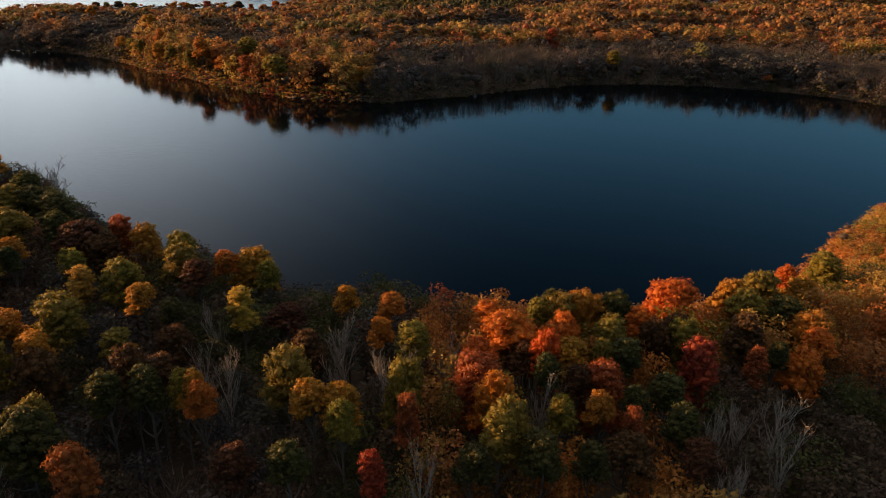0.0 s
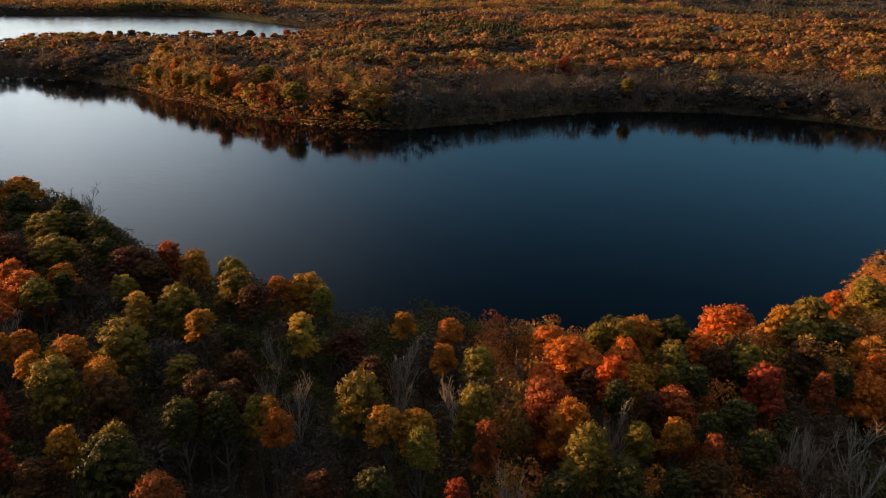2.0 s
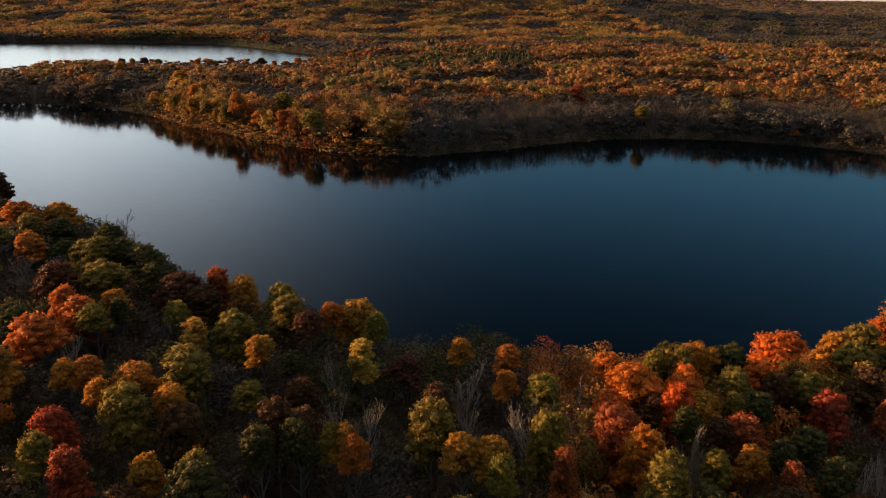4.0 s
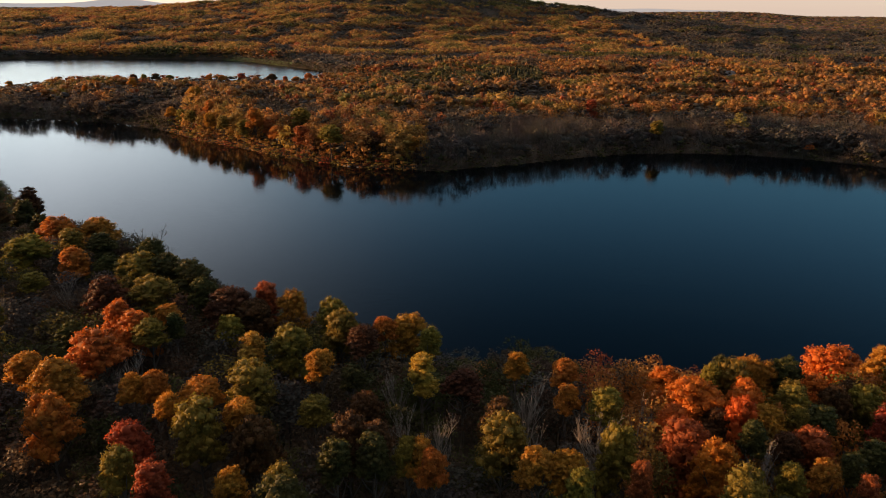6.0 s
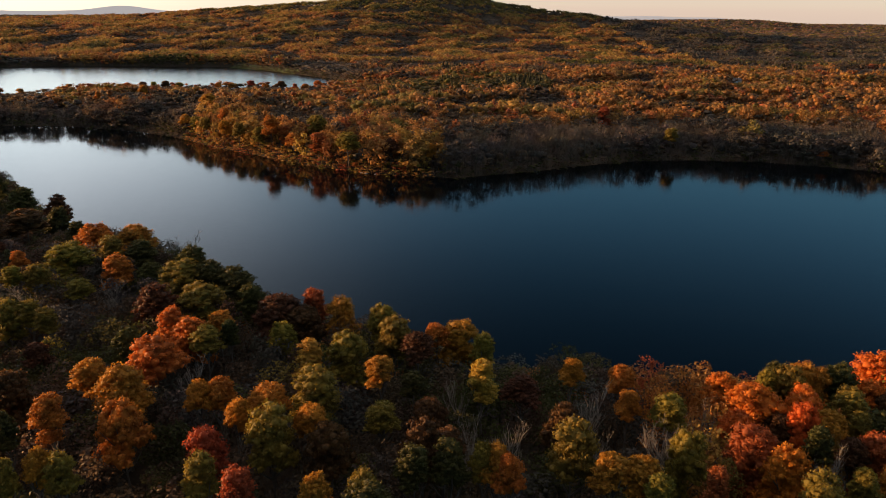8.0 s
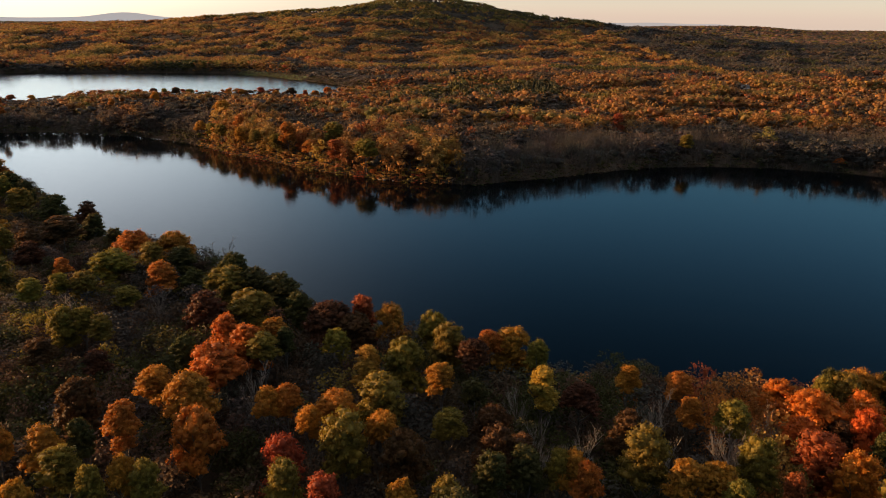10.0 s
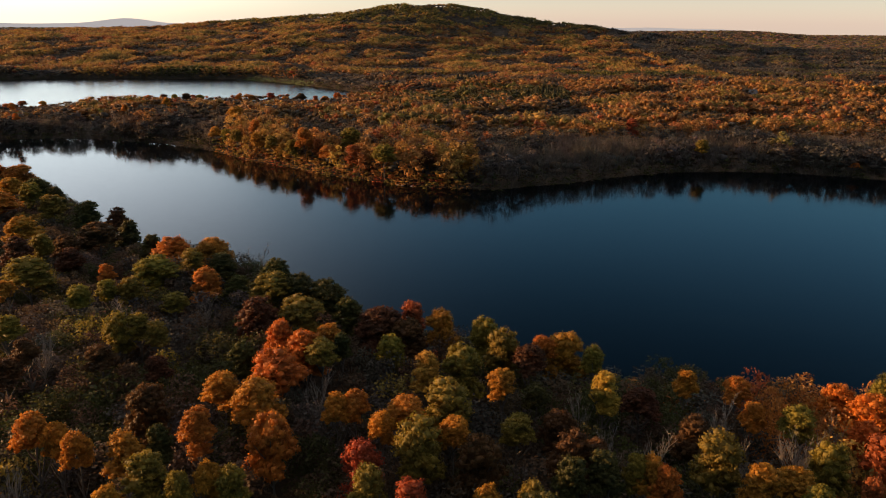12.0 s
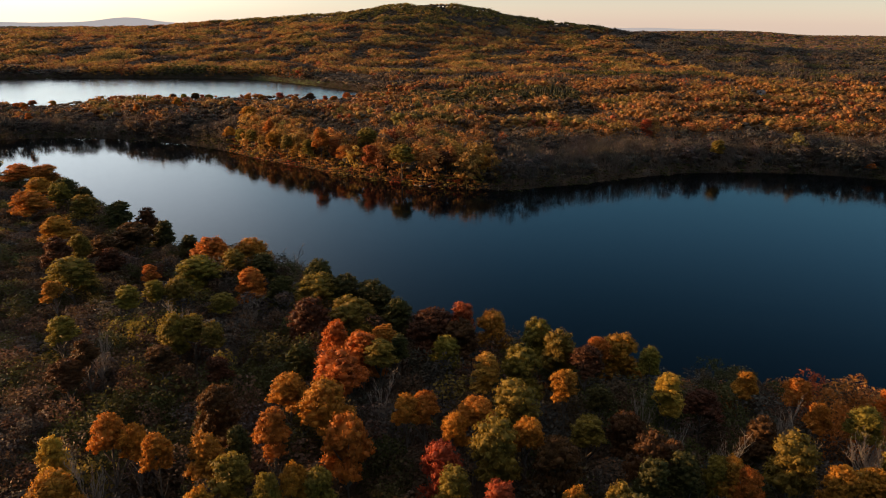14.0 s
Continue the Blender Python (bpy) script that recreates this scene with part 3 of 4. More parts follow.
# trees that stand out there: kind, place, crown radius and share of the full height
FAR_SHORE = [("gold", -162.2, 453.5, 7.2, 1.30), ("olive", -108.2, 413.5, 8.7, 1.10), ("red", -128.2, 427.5, 6.4, 0.98), ("red", -153.2, 452.5, 6.4, 0.91), ("olive", -132.2, 449.5, 8.4, 1.22),
             ("red", -104.0, 409.0, 3.6, 0.30), ("gold", -145.2, 439.5, 6.4, 0.84), ("olive", -171.2, 457.5, 6.0, 0.89), ("olive", -187.2, 467.5, 5.7, 0.94), ("gold", -200.2, 481.5, 5.2, 0.89)]
FAR_SHORE += [("olive", -217.2, 494.5, 5.7, 0.89), ("orange", -207.0, 505.0, 5.0, 1.05), ("olive", -228.0, 508.0, 5.9, 0.80), ("gold", -239.0, 517.0, 5.9, 0.82), ("orange", 182.0, 444.0, 3.9, 0.42),
              ("gold", -236.0, 560.0, 9.0, 1.20), ("red", 60.0, 520.0, 7.0, 1.10), ("olive", 92.0, 462.0, 6.4, 0.90), ("gold", -60.0, 408.0, 4.8, 0.80), ("russet", -84.0, 412.0, 6.4, 0.85)]

FAR_SHORE += [("orange", -294, 772, 5.3, 0.74), ("orange", -280, 773, 5.3, 0.74), ("red", -262, 781, 6.0, 0.74), ("orange", -244, 771, 5.9, 0.74),
              ("russet", -229, 779, 6.6, 0.74), ("red", -208, 747, 3.8, 0.74), ("orange", -204, 781, 5.2, 0.74), ("orange", -190, 777, 5.8, 0.74),
              ("orange", -164, 816, 5.4, 0.74), ("orange", -147, 793, 5.3, 0.74), ("gold", -469, 711, 4.7, 0.74), ("orange", -440, 729, 4.7, 0.74),
              ("orange", -421, 736, 5.4, 0.74), ("russet", -416, 765, 5.5, 0.74), ("orange", -380, 751, 5.3, 0.74), ("russet", -372, 769, 5.4, 0.74)]
FAR_SHORE += [("olive", -359, 765, 4.7, 0.74), ("russet", -347, 766, 5.4, 0.74), ("olive", -335, 773, 5.4, 0.74), ("orange", -481, 671, 5.2, 0.74),
              ("red", -477, 690, 5.3, 0.74), ("orange", -407, 559, 3.2, 1.00), ("gold", -356, 652, 3.5, 1.00), ("orange", -337, 595, 3.8, 1.00),
              ("orange", -334, 677, 4.8, 1.00), ("orange", -432, 598, 3.4, 1.00)]

# the neck of land between the lakes and the flat woods to its east
x, y = scatter(rng, -560, 640, 380, 960, 7.6)
a, b = shore(x, y, LAKE_A), shore(x, y, LAKE_B)
keep = (a > 2.5) & (b > 3) & in_view(x, y, 15)
keep &= ~((np.abs(x + 335) < 75) & (np.abs(y - 612 - 0.12 * (x + 335)) < 15))      # the open meadow
keep &= ~((x > 150) & (x < 430) & (np.abs(y - 606 + 0.12 * (x - 180) - 6 * np.sin(x / 40)) < 8))      # assumed glade, cut to make a dark band of shade
keep &= ~((np.abs(x - 284 + 0.36 * (y - 868)) < 9) & (y > 838) & (y < 880))
# a second gap cut for another band of shade
keep &= ~((x > 110) & (x < 520) & (np.abs(y - 842 - 8 * np.sin(x / 50)) < 12))
for kind, px, py, r, h in FAR_SHORE:
    keep &= (x - px) ** 2 + (y - py) ** 2 > (0.6 * r + 1.5) ** 2
    keep &= ~((np.abs(x - px + 0.1 * (y - py)) < 0.6 * r) & (y < py) & (y > py - 8) & (h > 0.6))
x, y, a, b = x[keep], y[keep], a[keep], b[keep]
weights = []
for px, py, d, e in zip(x, y, a, b):
    if px > -55 and d < 70:
        weights.append(mix_of(bare=0.60, russet=0.1, dun=0.26, olive=0.03, orange=0.01))
    elif px <= -55 and d < 34 and px > -235:
        weights.append(mix_of(olive=0.24, gold=0.28, orange=0.26, flame=0.12, red=0.04, dun=0.06))
    elif px <= -235 and d < 50:
        weights.append(mix_of(bare=0.42, russet=0.2, orange=0.16, dun=0.22))
    elif 730 < py < 890 and -130 < px < 60:
        weights.append(mix_of(fir=0.20, green=0.28, russet=0.12, olive=0.06, dun=0.14, orange=0.1))
    elif e < 40 and px < 0:
        weights.append(mix_of(orange=0.2, russet=0.22, fir=0.12, red=0.06, gold=0.06, bare=0.2, dun=0.14))
    elif px > 60 + 0.1 * (py - 500) or py > 760:
        weights.append(mix_of(orange=0.20, gold=0.09, olive=0.14, red=0.02, russet=0.12, bare=0.18, dun=0.20, green=0.05))
    else:
        weights.append(mix_of(olive=0.17, gold=0.09, orange=0.13, red=0.01, russet=0.10, bare=0.30, dun=0.15, fir=0.05))
# low stands also get the dark kinds, which deepens their shade
stand = drift(x, y, 60, 3.0)
kinds = choose(rng, weights, 0.9 * stand, 0.25)
tones = stand_tones(weights)
size = np.clip(np.exp(rng.normal(size=len(x)) * 0.18), 0.66, 1.4)
tall = 15.5 * size ** 0.35 * (1 + 0.10 * ripple(x, y, 8, 3.0)) * np.where(kinds == "fir", 1.1, 1.0) * (1.06 - 0.34 * ease(stand, -0.1, 0.5) * ease(y, 470, 560)) * np.where((b < 130) & (x < -60), 0.70, 1.0)
broad = np.where(kinds == "fir", 3.3, 4.9) * size
tall = tall * np.where(np.isin(kinds, ["gold", "orange", "red", "olive"]), 1.10, 0.96)
front = y - 0.15 * np.abs(x) < 535
# a filler layer added to keep gaps between the crowns from going black
ux, uy = scatter(rng, -560, 640, 380, 960, 8.0)
ua = np.minimum(shore(ux, uy, LAKE_A), shore(ux, uy, LAKE_B))
sel = (ua > 9) & in_view(ux, uy, 10) & ~((np.abs(ux + 335) < 80) & (np.abs(uy - 612) < 32))
ux, uy = ux[sel], uy[sel]
wood("undergrowth", "dull brown undergrowth below the canopy", LOW, ux, uy, np.where((shore(ux, uy, LAKE_B) < 130) & (ux < -60), 7.0, 9.5) * rng.uniform(0.85, 1.1, len(ux)),
     6.0 * rng.uniform(0.8, 1.2, len(ux)), rng.choice(["dun", "bare", "russet"], len(ux)), rng)
wood("woods", "mixed autumn woods behind the far shore", MID, x[front], y[front], tall[front], broad[front], kinds[front], rng, tones[front])
wood("woods", "mixed autumn woods on the neck of land between two lakes", BACK, x[~front], y[~front], tall[~front], broad[~front], kinds[~front], rng, tones[~front])


# scrub and low boughs along the far shores
ex, ey, eh = [], [], []
for edge in (LAKE_A, LAKE_B):
    for (ax, ay), (bx, by) in zip(edge, edge[1:] + edge[:1]):
        near_side = edge is LAKE_A and (ay + by) / 2 + 0.45 * min((ax + bx) / 2, 0) < 280
        long = math.hypot(bx - ax, by - ay)
        for lo, hi, step, small, big in ((-1.0, 2.2, 2.2, 3.0, 6.5), (2.2, 8.0, 2.8, 4.0, 9.0), (8.0, 16.0, 4.0, 4.0, 9.0)):
            thick = edge is LAKE_A and (ax + bx) / 2 < -60 and (ay + by) / 2 > 395
            for k in np.arange(0, long, step * (1.2 if thick else 1)):
                out = rng.uniform(lo, hi)
                ex.append(ax + (bx - ax) * k / long - (by - ay) / long * out)
                ey.append(ay + (by - ay) * k / long + (bx - ax) / long * out)
                eh.append(rng.uniform(small, big) * (1.15 if near_side else 1.0))
ex, ey, eh = np.array(ex), np.array(ey), np.array(eh)
keep = (np.minimum(shore(ex, ey, LAKE_A), shore(ex, ey, LAKE_B)) > -1.1) & in_view(ex, ey, 10)
ex, ey, eh = ex[keep], ey[keep], eh[keep]
sunny = (ex < -60) & (ex > -240) & (ey < 700)
kinds = np.where(sunny, rng.choice(["olive", "gold", "orange", "red"], len(ex), p=[0.3, 0.28, 0.32, 0.1]), rng.choice(["russet", "bare", "bare", "green"], len(ex)))
kinds = np.where((ey < 230) & (ex > -42), rng.choice(["flame", "flame", "orange", "russet"], len(ex)), kinds)
wood("scrub", "low autumn scrub along the water's edge", BUSH, ex, ey, eh, 0.40 * eh + 0.9, kinds, rng)

# the hill and the plain beside it
x, y = scatter(rng, -1100, 1100, 930, 1500, 9.6)
far_x, far_y = scatter(rng, -1600, 1600, 1500, 2460, 11.5)
x, y = np.concatenate([x, far_x]), np.concatenate([y, far_y])
b = shore(x, y, LAKE_B)
keep = (b > 4) & in_view(x, y, 40) & ~((np.abs(x + 330) < 62) & (np.abs(y - 1112 + 0.81 * (x + 330)) < 22))
x, y, b = x[keep], y[keep], b[keep]
weights = []
for px, py, pz in zip(x, y, land_height(x, y)):
    if py < 1150:
        weights.append(mix_of(orange=0.14, gold=0.06, olive=0.1, russet=0.16, red=0.03, bare=0.25, dun=0.22, fir=0.04))
    elif 100 < px < 330 and py < 1230:
        weights.append(mix_of(fir=0.10, green=0.34, olive=0.3, dun=0.26))
    elif px > 380:
        weights.append(mix_of(green=0.2, russet=0.14, olive=0.04, dun=0.3, bare=0.32))
    elif pz > 72:
        weights.append(mix_of(olive=0.24, green=0.26, dun=0.3, gold=0.08, bare=0.12))
    else:
        weights.append(mix_of(gold=0.2, orange=0.15, olive=0.13, russet=0.12, red=0.02, green=0.04, dun=0.16, bare=0.18))
# dark kinds go with the low stands, to strengthen the bands of shade
stand = drift(x, y, 95, 8.0)
kinds = choose(rng, weights, stand, 0.12)
tones = stand_tones(weights)
size = np.clip(np.exp(rng.normal(size=len(x)) * 0.18), 0.66, 1.4)
tall = size ** 0.35 * (1.12 - 0.55 * ease(stand, -0.15, 0.35)) * (1 + 0.08 * ripple(x, y, 10, 1.0))
bank = b < 45
wood("woods", "autumn woods along the shore of the far lake", BACK, x[bank], y[bank], 14.0 * tall[bank], 5.2 * size[bank], kinds[bank], rng)
x, y, size, tall, kinds, tones = x[~bank], y[~bank], size[~bank], tall[~bank], kinds[~bank], tones[~bank]
front = y < 1450
# the same added filler, lightening the gaps on the hill
ux, uy = scatter(rng, -1300, 1300, 935, 1600, 12.5)
sel = (shore(ux, uy, LAKE_B) > 12) & in_view(ux, uy, 20) & ~((np.abs(ux + 330) < 66) & (np.abs(uy - 1112 + 0.81 * (ux + 330)) < 30))
ux, uy = ux[sel], uy[sel]
wood("undergrowth", "dull brown undergrowth below the hill's canopy", LOW, ux, uy, 8.5 * rng.uniform(0.85, 1.1, len(ux)), 8.5 * rng.uniform(0.8, 1.2, len(ux)),
     rng.choice(["dun", "russet"], len(ux)), rng)
wood("woods", "autumn woods at the foot of a long hill", FAR, x[front], y[front], 14.5 * tall[front], 5.6 * size[front], kinds[front], rng, tones[front])
wood("woods", "autumn woods over a long hill", LAST, x[~front], y[~front], 14.0 * tall[~front], 6.5 * size[~front], kinds[~front], rng, tones[~front])

# a mown grassy bank on the far lake
along, out = np.meshgrid(np.linspace(-80, 80, 30), np.linspace(-2, 25, 7))
x, y = -333 + along * 0.775 + out * 0.63, 1104 - along * 0.63 + out * 0.775
i = (np.arange(6)[:, None] * 30 + np.arange(29)[None]).ravel()
tagged(new("grass_bank", mesh_of("grass_bank", np.stack([x.ravel(), y.ravel(), land_height(x, y).ravel() + 0.35], 1),
                                 np.concatenate([np.stack([i, i + 1, i + 31], 1), np.stack([i, i + 31, i + 30], 1)]), MEADOW)), "open green grassy bank beside the far lake", "grass", kind="structure")

# far rolling woods
x, y = scatter(rng, -3200, 3200, 2440, 4700, 27.0)
keep = in_view(x, y, 60) & ~((np.abs(x + 50) < 0.19 * y) & (y < 4000))
x, y = x[keep], y[keep]
# mostly muted browns and greys, standing in for haze over the hills
kinds = rng.choice(["dusky", "dusky", "slate", "dun", "olive"], len(x))
size = rng.uniform(0.8, 1.2, len(x))
wood("woods", "distant autumn woods on rolling hills", LAST, x, y, 14.0 * size, 14.5 * size, kinds, rng)

# the last blue ridges on the horizon, their haze painted in by colour and glow
HAZE, nt, bsdf = material("painted_haze")
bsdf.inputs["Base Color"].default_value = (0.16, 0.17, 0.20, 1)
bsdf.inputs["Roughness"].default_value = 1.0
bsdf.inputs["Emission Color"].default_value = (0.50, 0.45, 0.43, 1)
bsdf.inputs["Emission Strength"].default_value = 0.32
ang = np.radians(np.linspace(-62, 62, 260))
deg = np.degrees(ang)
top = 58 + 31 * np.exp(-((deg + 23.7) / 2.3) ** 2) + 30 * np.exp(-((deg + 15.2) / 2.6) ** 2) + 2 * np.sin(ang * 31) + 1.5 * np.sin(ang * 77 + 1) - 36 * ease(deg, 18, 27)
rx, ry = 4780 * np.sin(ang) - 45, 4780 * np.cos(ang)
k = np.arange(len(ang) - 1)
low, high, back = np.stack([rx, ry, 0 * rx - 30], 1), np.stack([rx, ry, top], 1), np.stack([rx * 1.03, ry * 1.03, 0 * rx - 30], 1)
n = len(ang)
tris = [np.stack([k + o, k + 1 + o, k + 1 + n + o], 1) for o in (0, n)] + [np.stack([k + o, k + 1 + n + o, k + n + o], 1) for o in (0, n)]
tagged(new("backdrop", mesh_of("backdrop", np.concatenate([low, high, back]), np.concatenate(tris), HAZE)), "ridges on the horizon with blue haze painted in", "ridge", kind="structure")

# woods added out of sight on the sunny side and behind, to shade the bank
x, y = scatter(rng, -760, 330, -120, 360, 11.0)
a = shore(x, y, LAKE_A)
seen = (x > -235 - 0.45 * (y - 60)) & (x < 150) & (y > 38) & (y < 330)
keep = (a > 3) & ~seen & ((x < -100) | (y < 165))
x, y = x[keep], y[keep]
kinds = choose(rng, [mix_of(orange=0.3, gold=0.15, russet=0.25, olive=0.2, green=0.1)] * len(x), ripple(x, y, 22, 6.0))
size = rng.uniform(0.8, 1.1, len(x))
under = (np.abs(x + 40) < 150) & (y > -80) & (y < 90)
# made taller in the west, to throw longer shade over the bank
tall = np.where(x < -100, 24.0, 17.0) * size
wood("woods", "autumn woods on the lake bank below the flight", MID, x[under], y[under], tall[under], 6.4 * size[under], kinds[under], rng)
east = ~under & (x > 90)
west = ~under & ~east
wood("woods", "autumn woods on the shore of the near bay", CLOSE, x[east], y[east], 0.62 * tall[east], 4.6 * size[east], kinds[east], rng)
wood("woods", "unseen autumn woods added to shade the lake bank", BUSH, x[west], y[west], tall[west], 6.4 * size[west], kinds[west], rng)


# ---- the wooded bank, tree by tree ----
# Trees that stand out: place, crown radius and height, by the colour of their leaves.
YELLOW_TREES = [
    (-133.4, 78.8, 1.9, 20.2), (-74.2, 115.2, 2.5, 16.7), (-43.4, 107.6, 2.5, 18.6), (107.3, 195.6, 2.6, 7.1),
]
ORANGE_TREES = [
    (-260.9, 292.8, 5.7, 11.6), (-225.0, 236.4, 5.4, 13.0), (-147.4, 188.2, 4.4, 15.4), (-129.2, 160.9, 3.3, 15.9), (-154.9, 164.4, 1.8, 15.1), (-129.4, 86.1, 2.2, 19.8),
    (-125.2, 84.8, 1.6, 19.5), (-121.2, 82.3, 1.2, 19.7), (-100.8, 111.4, 4.2, 18.2), (-97.4, 121.3, 3.4, 17.7), (-103.3, 127.3, 2.7, 17.2), (-95.7, 87.5, 3.1, 19.6),
    (-87.8, 96.9, 1.8, 18.4), (-84.9, 98.3, 2.0, 18.5), (-80.1, 91.4, 1.4, 18.9), (-76.8, 96.5, 2.5, 18.8), (-69.2, 90.9, 2.0, 18.9), (-51.7, 126.9, 2.0, 17.9),
    (-41.0, 79.5, 1.6, 20.0), (-19.4, 103.4, 1.6, 18.1), (-26.7, 115.6, 1.8, 17.6), (-18.5, 113.1, 2.2, 18.1),
]
ORANGE_TREES_ALSO = [
    (-1.6, 85.2, 3.0, 20.3), (1.8, 105.1, 4.3, 20.1), (-3.7, 98.0, 2.3, 18.5), (7.2, 99.1, 2.7, 19.7), (11.2, 107.0, 2.7, 19.3), (34.4, 124.1, 4.5, 19.4),
    (-1.2, 111.3, 2.6, 18.6), (65.9, 144.7, 2.2, 16.9), (50.2, 102.6, 3.0, 16.6), (9.6, 104.2, 3.0, 19.7), (25.0, 111.4, 2.2, 18.8), (55.6, 109.2, 2.5, 17.2),
]
OLIVE_TREES = [
    (-224.1, 254.6, 3.7, 12.9), (-205.6, 234.6, 3.8, 13.7), (-183.9, 188.2, 2.8, 14.3), (-174.3, 164.0, 5.3, 15.9), (-152.7, 146.2, 2.5, 16.3), (-148.3, 150.5, 2.3, 16.0),
    (-143.6, 152.5, 2.9, 16.0), (-144.3, 167.9, 5.1, 16.1), (-138.1, 177.2, 3.0, 15.3), (-132.4, 148.8, 2.6, 14.1), (-112.4, 157.3, 4.7, 16.7), (-156.7, 126.3, 2.6, 17.3),
    (-135.6, 127.4, 2.7, 17.2), (-132.2, 128.8, 2.5, 17.0), (-127.1, 125.5, 2.0, 17.1), (-109.1, 76.1, 2.6, 20.2), (-97.4, 74.3, 1.4, 20.2), (-103.6, 72.5, 1.4, 20.2),
    (-102.2, 140.4, 4.6, 17.1), (-93.8, 118.7, 2.5, 17.4), (-80.5, 75.5, 2.0, 20.1), (-70.5, 100.3, 3.8, 18.9),
]
OLIVE_TREES_ALSO = [
    (-74.3, 87.1, 3.4, 19.7), (-67.8, 117.2, 3.4, 17.8), (-62.8, 133.6, 3.0, 17.6), (-59.6, 125.4, 3.1, 17.8), (-81.6, 126.7, 2.7, 15.1), (-59.3, 95.5, 2.5, 16.6),
    (-59.7, 73.5, 1.8, 20.3), (-42.6, 122.7, 1.9, 18.2), (-44.4, 81.9, 1.4, 19.6), (-31.3, 87.4, 3.4, 20.1), (-14.6, 88.1, 2.8, 20.0), (-14.0, 99.6, 2.5, 19.6),
    (-22.0, 76.5, 2.0, 20.2), (15.9, 98.6, 1.8, 19.3), (19.4, 108.2, 2.3, 19.1), (-0.2, 78.5, 2.8, 20.5), (7.1, 81.3, 1.9, 20.0), (11.5, 113.6, 3.0, 19.5),
    (7.4, 113.4, 1.6, 19.2), (55.0, 132.7, 3.7, 18.3), (78.6, 153.5, 3.9, 15.9), (47.9, 122.2, 3.8, 18.1),
]
OLIVE_TREES_MORE = [
    (31.8, 108.3, 3.1, 18.7), (18.2, 105.6, 2.4, 19.4), (-1.7, 75.7, 2.4, 20.8),
]
GOLD_TREES = [
    (-250.5, 292.5, 5.2, 12.5), (-236.0, 262.9, 4.3, 12.4), (-198.4, 204.0, 4.1, 14.0), (-170.9, 149.3, 2.0, 15.7), (-136.3, 188.8, 4.4, 16.1), (-113.8, 81.0, 2.1, 19.8),
    (-100.9, 75.4, 1.7, 20.0), (-106.9, 88.9, 2.2, 19.1), (-107.4, 102.7, 2.5, 18.5), (-111.1, 69.5, 1.3, 20.3), (-130.7, 73.2, 2.5, 18.9), (-93.9, 127.6, 2.2, 16.8),
    (-100.9, 99.0, 3.6, 18.9), (-60.9, 109.4, 2.1, 17.9), (-72.0, 138.2, 2.9, 17.2), (-65.4, 72.4, 1.7, 20.3), (-47.1, 128.8, 3.5, 18.6), (-42.4, 81.2, 1.2, 19.7),
    (-26.9, 81.4, 2.3, 20.0), (-22.9, 81.3, 2.3, 20.0), (11.2, 99.0, 2.5, 19.4), (13.0, 83.7, 1.8, 19.9),
]
GOLD_TREES_ALSO = [
    (15.3, 117.3, 3.1, 19.7), (47.4, 128.0, 3.1, 18.4), (63.9, 134.0, 3.2, 17.2), (57.5, 116.2, 3.5, 17.2), (17.5, 116.4, 2.8, 19.4),
]
RED_TREES = [
    (-82.1, 82.7, 2.8, 19.5), (-74.8, 72.1, 2.4, 20.3), (-78.0, 141.4, 2.9, 17.4), (-13.6, 79.2, 1.8, 20.1), (-3.8, 90.8, 3.8, 20.1), (15.1, 92.0, 3.2, 19.9),
    (-51.6, 65.8, 2.7, 20.0), (-17.4, 68.9, 1.7, 19.1), (16.4, 79.4, 1.6, 20.1), (31.9, 100.4, 3.2, 18.9), (41.5, 100.6, 1.8, 18.0),
]
GREEN_TREES = [
    (-225.7, 262.3, 4.3, 13.3), (-213.3, 251.8, 2.7, 13.4), (-191.9, 230.9, 4.2, 14.9), (-168.7, 209.3, 3.1, 15.3), (-114.2, 170.6, 3.7, 16.7), (-156.3, 195.7, 2.9, 14.0),
    (-130.0, 177.4, 3.6, 14.8), (-121.5, 161.4, 3.0, 13.9), (-110.2, 83.7, 1.6, 19.7), (-90.5, 122.1, 1.6, 17.1), (-98.6, 154.5, 4.7, 17.5), (-55.2, 107.4, 1.9, 16.1),
    (-108.9, 119.9, 2.8, 15.4), (-105.7, 157.5, 4.0, 17.0), (-92.1, 142.6, 2.9, 16.8), (-53.7, 79.6, 2.1, 19.9), (-49.0, 81.3, 2.3, 19.8), (6.5, 92.5, 2.0, 19.7),
    (20.0, 99.5, 2.5, 19.1), (21.7, 116.0, 3.5, 19.6), (-58.7, 69.3, 3.7, 20.9), (54.5, 120.5, 3.8, 17.6),
]
GREEN_TREES_ALSO = [
    (46.2, 103.4, 1.7, 17.4), (24.4, 90.9, 2.5, 18.2), (18.6, 86.8, 1.9, 18.6), (24.0, 81.8, 2.4, 18.9), (10.3, 116.6, 2.0, 19.5), (3.6, 73.3, 2.5, 19.8),
    (10.1, 73.6, 2.1, 18.6), (-5.0, 71.4, 2.3, 18.8), (-27.3, 68.3, 2.2, 19.8),
]
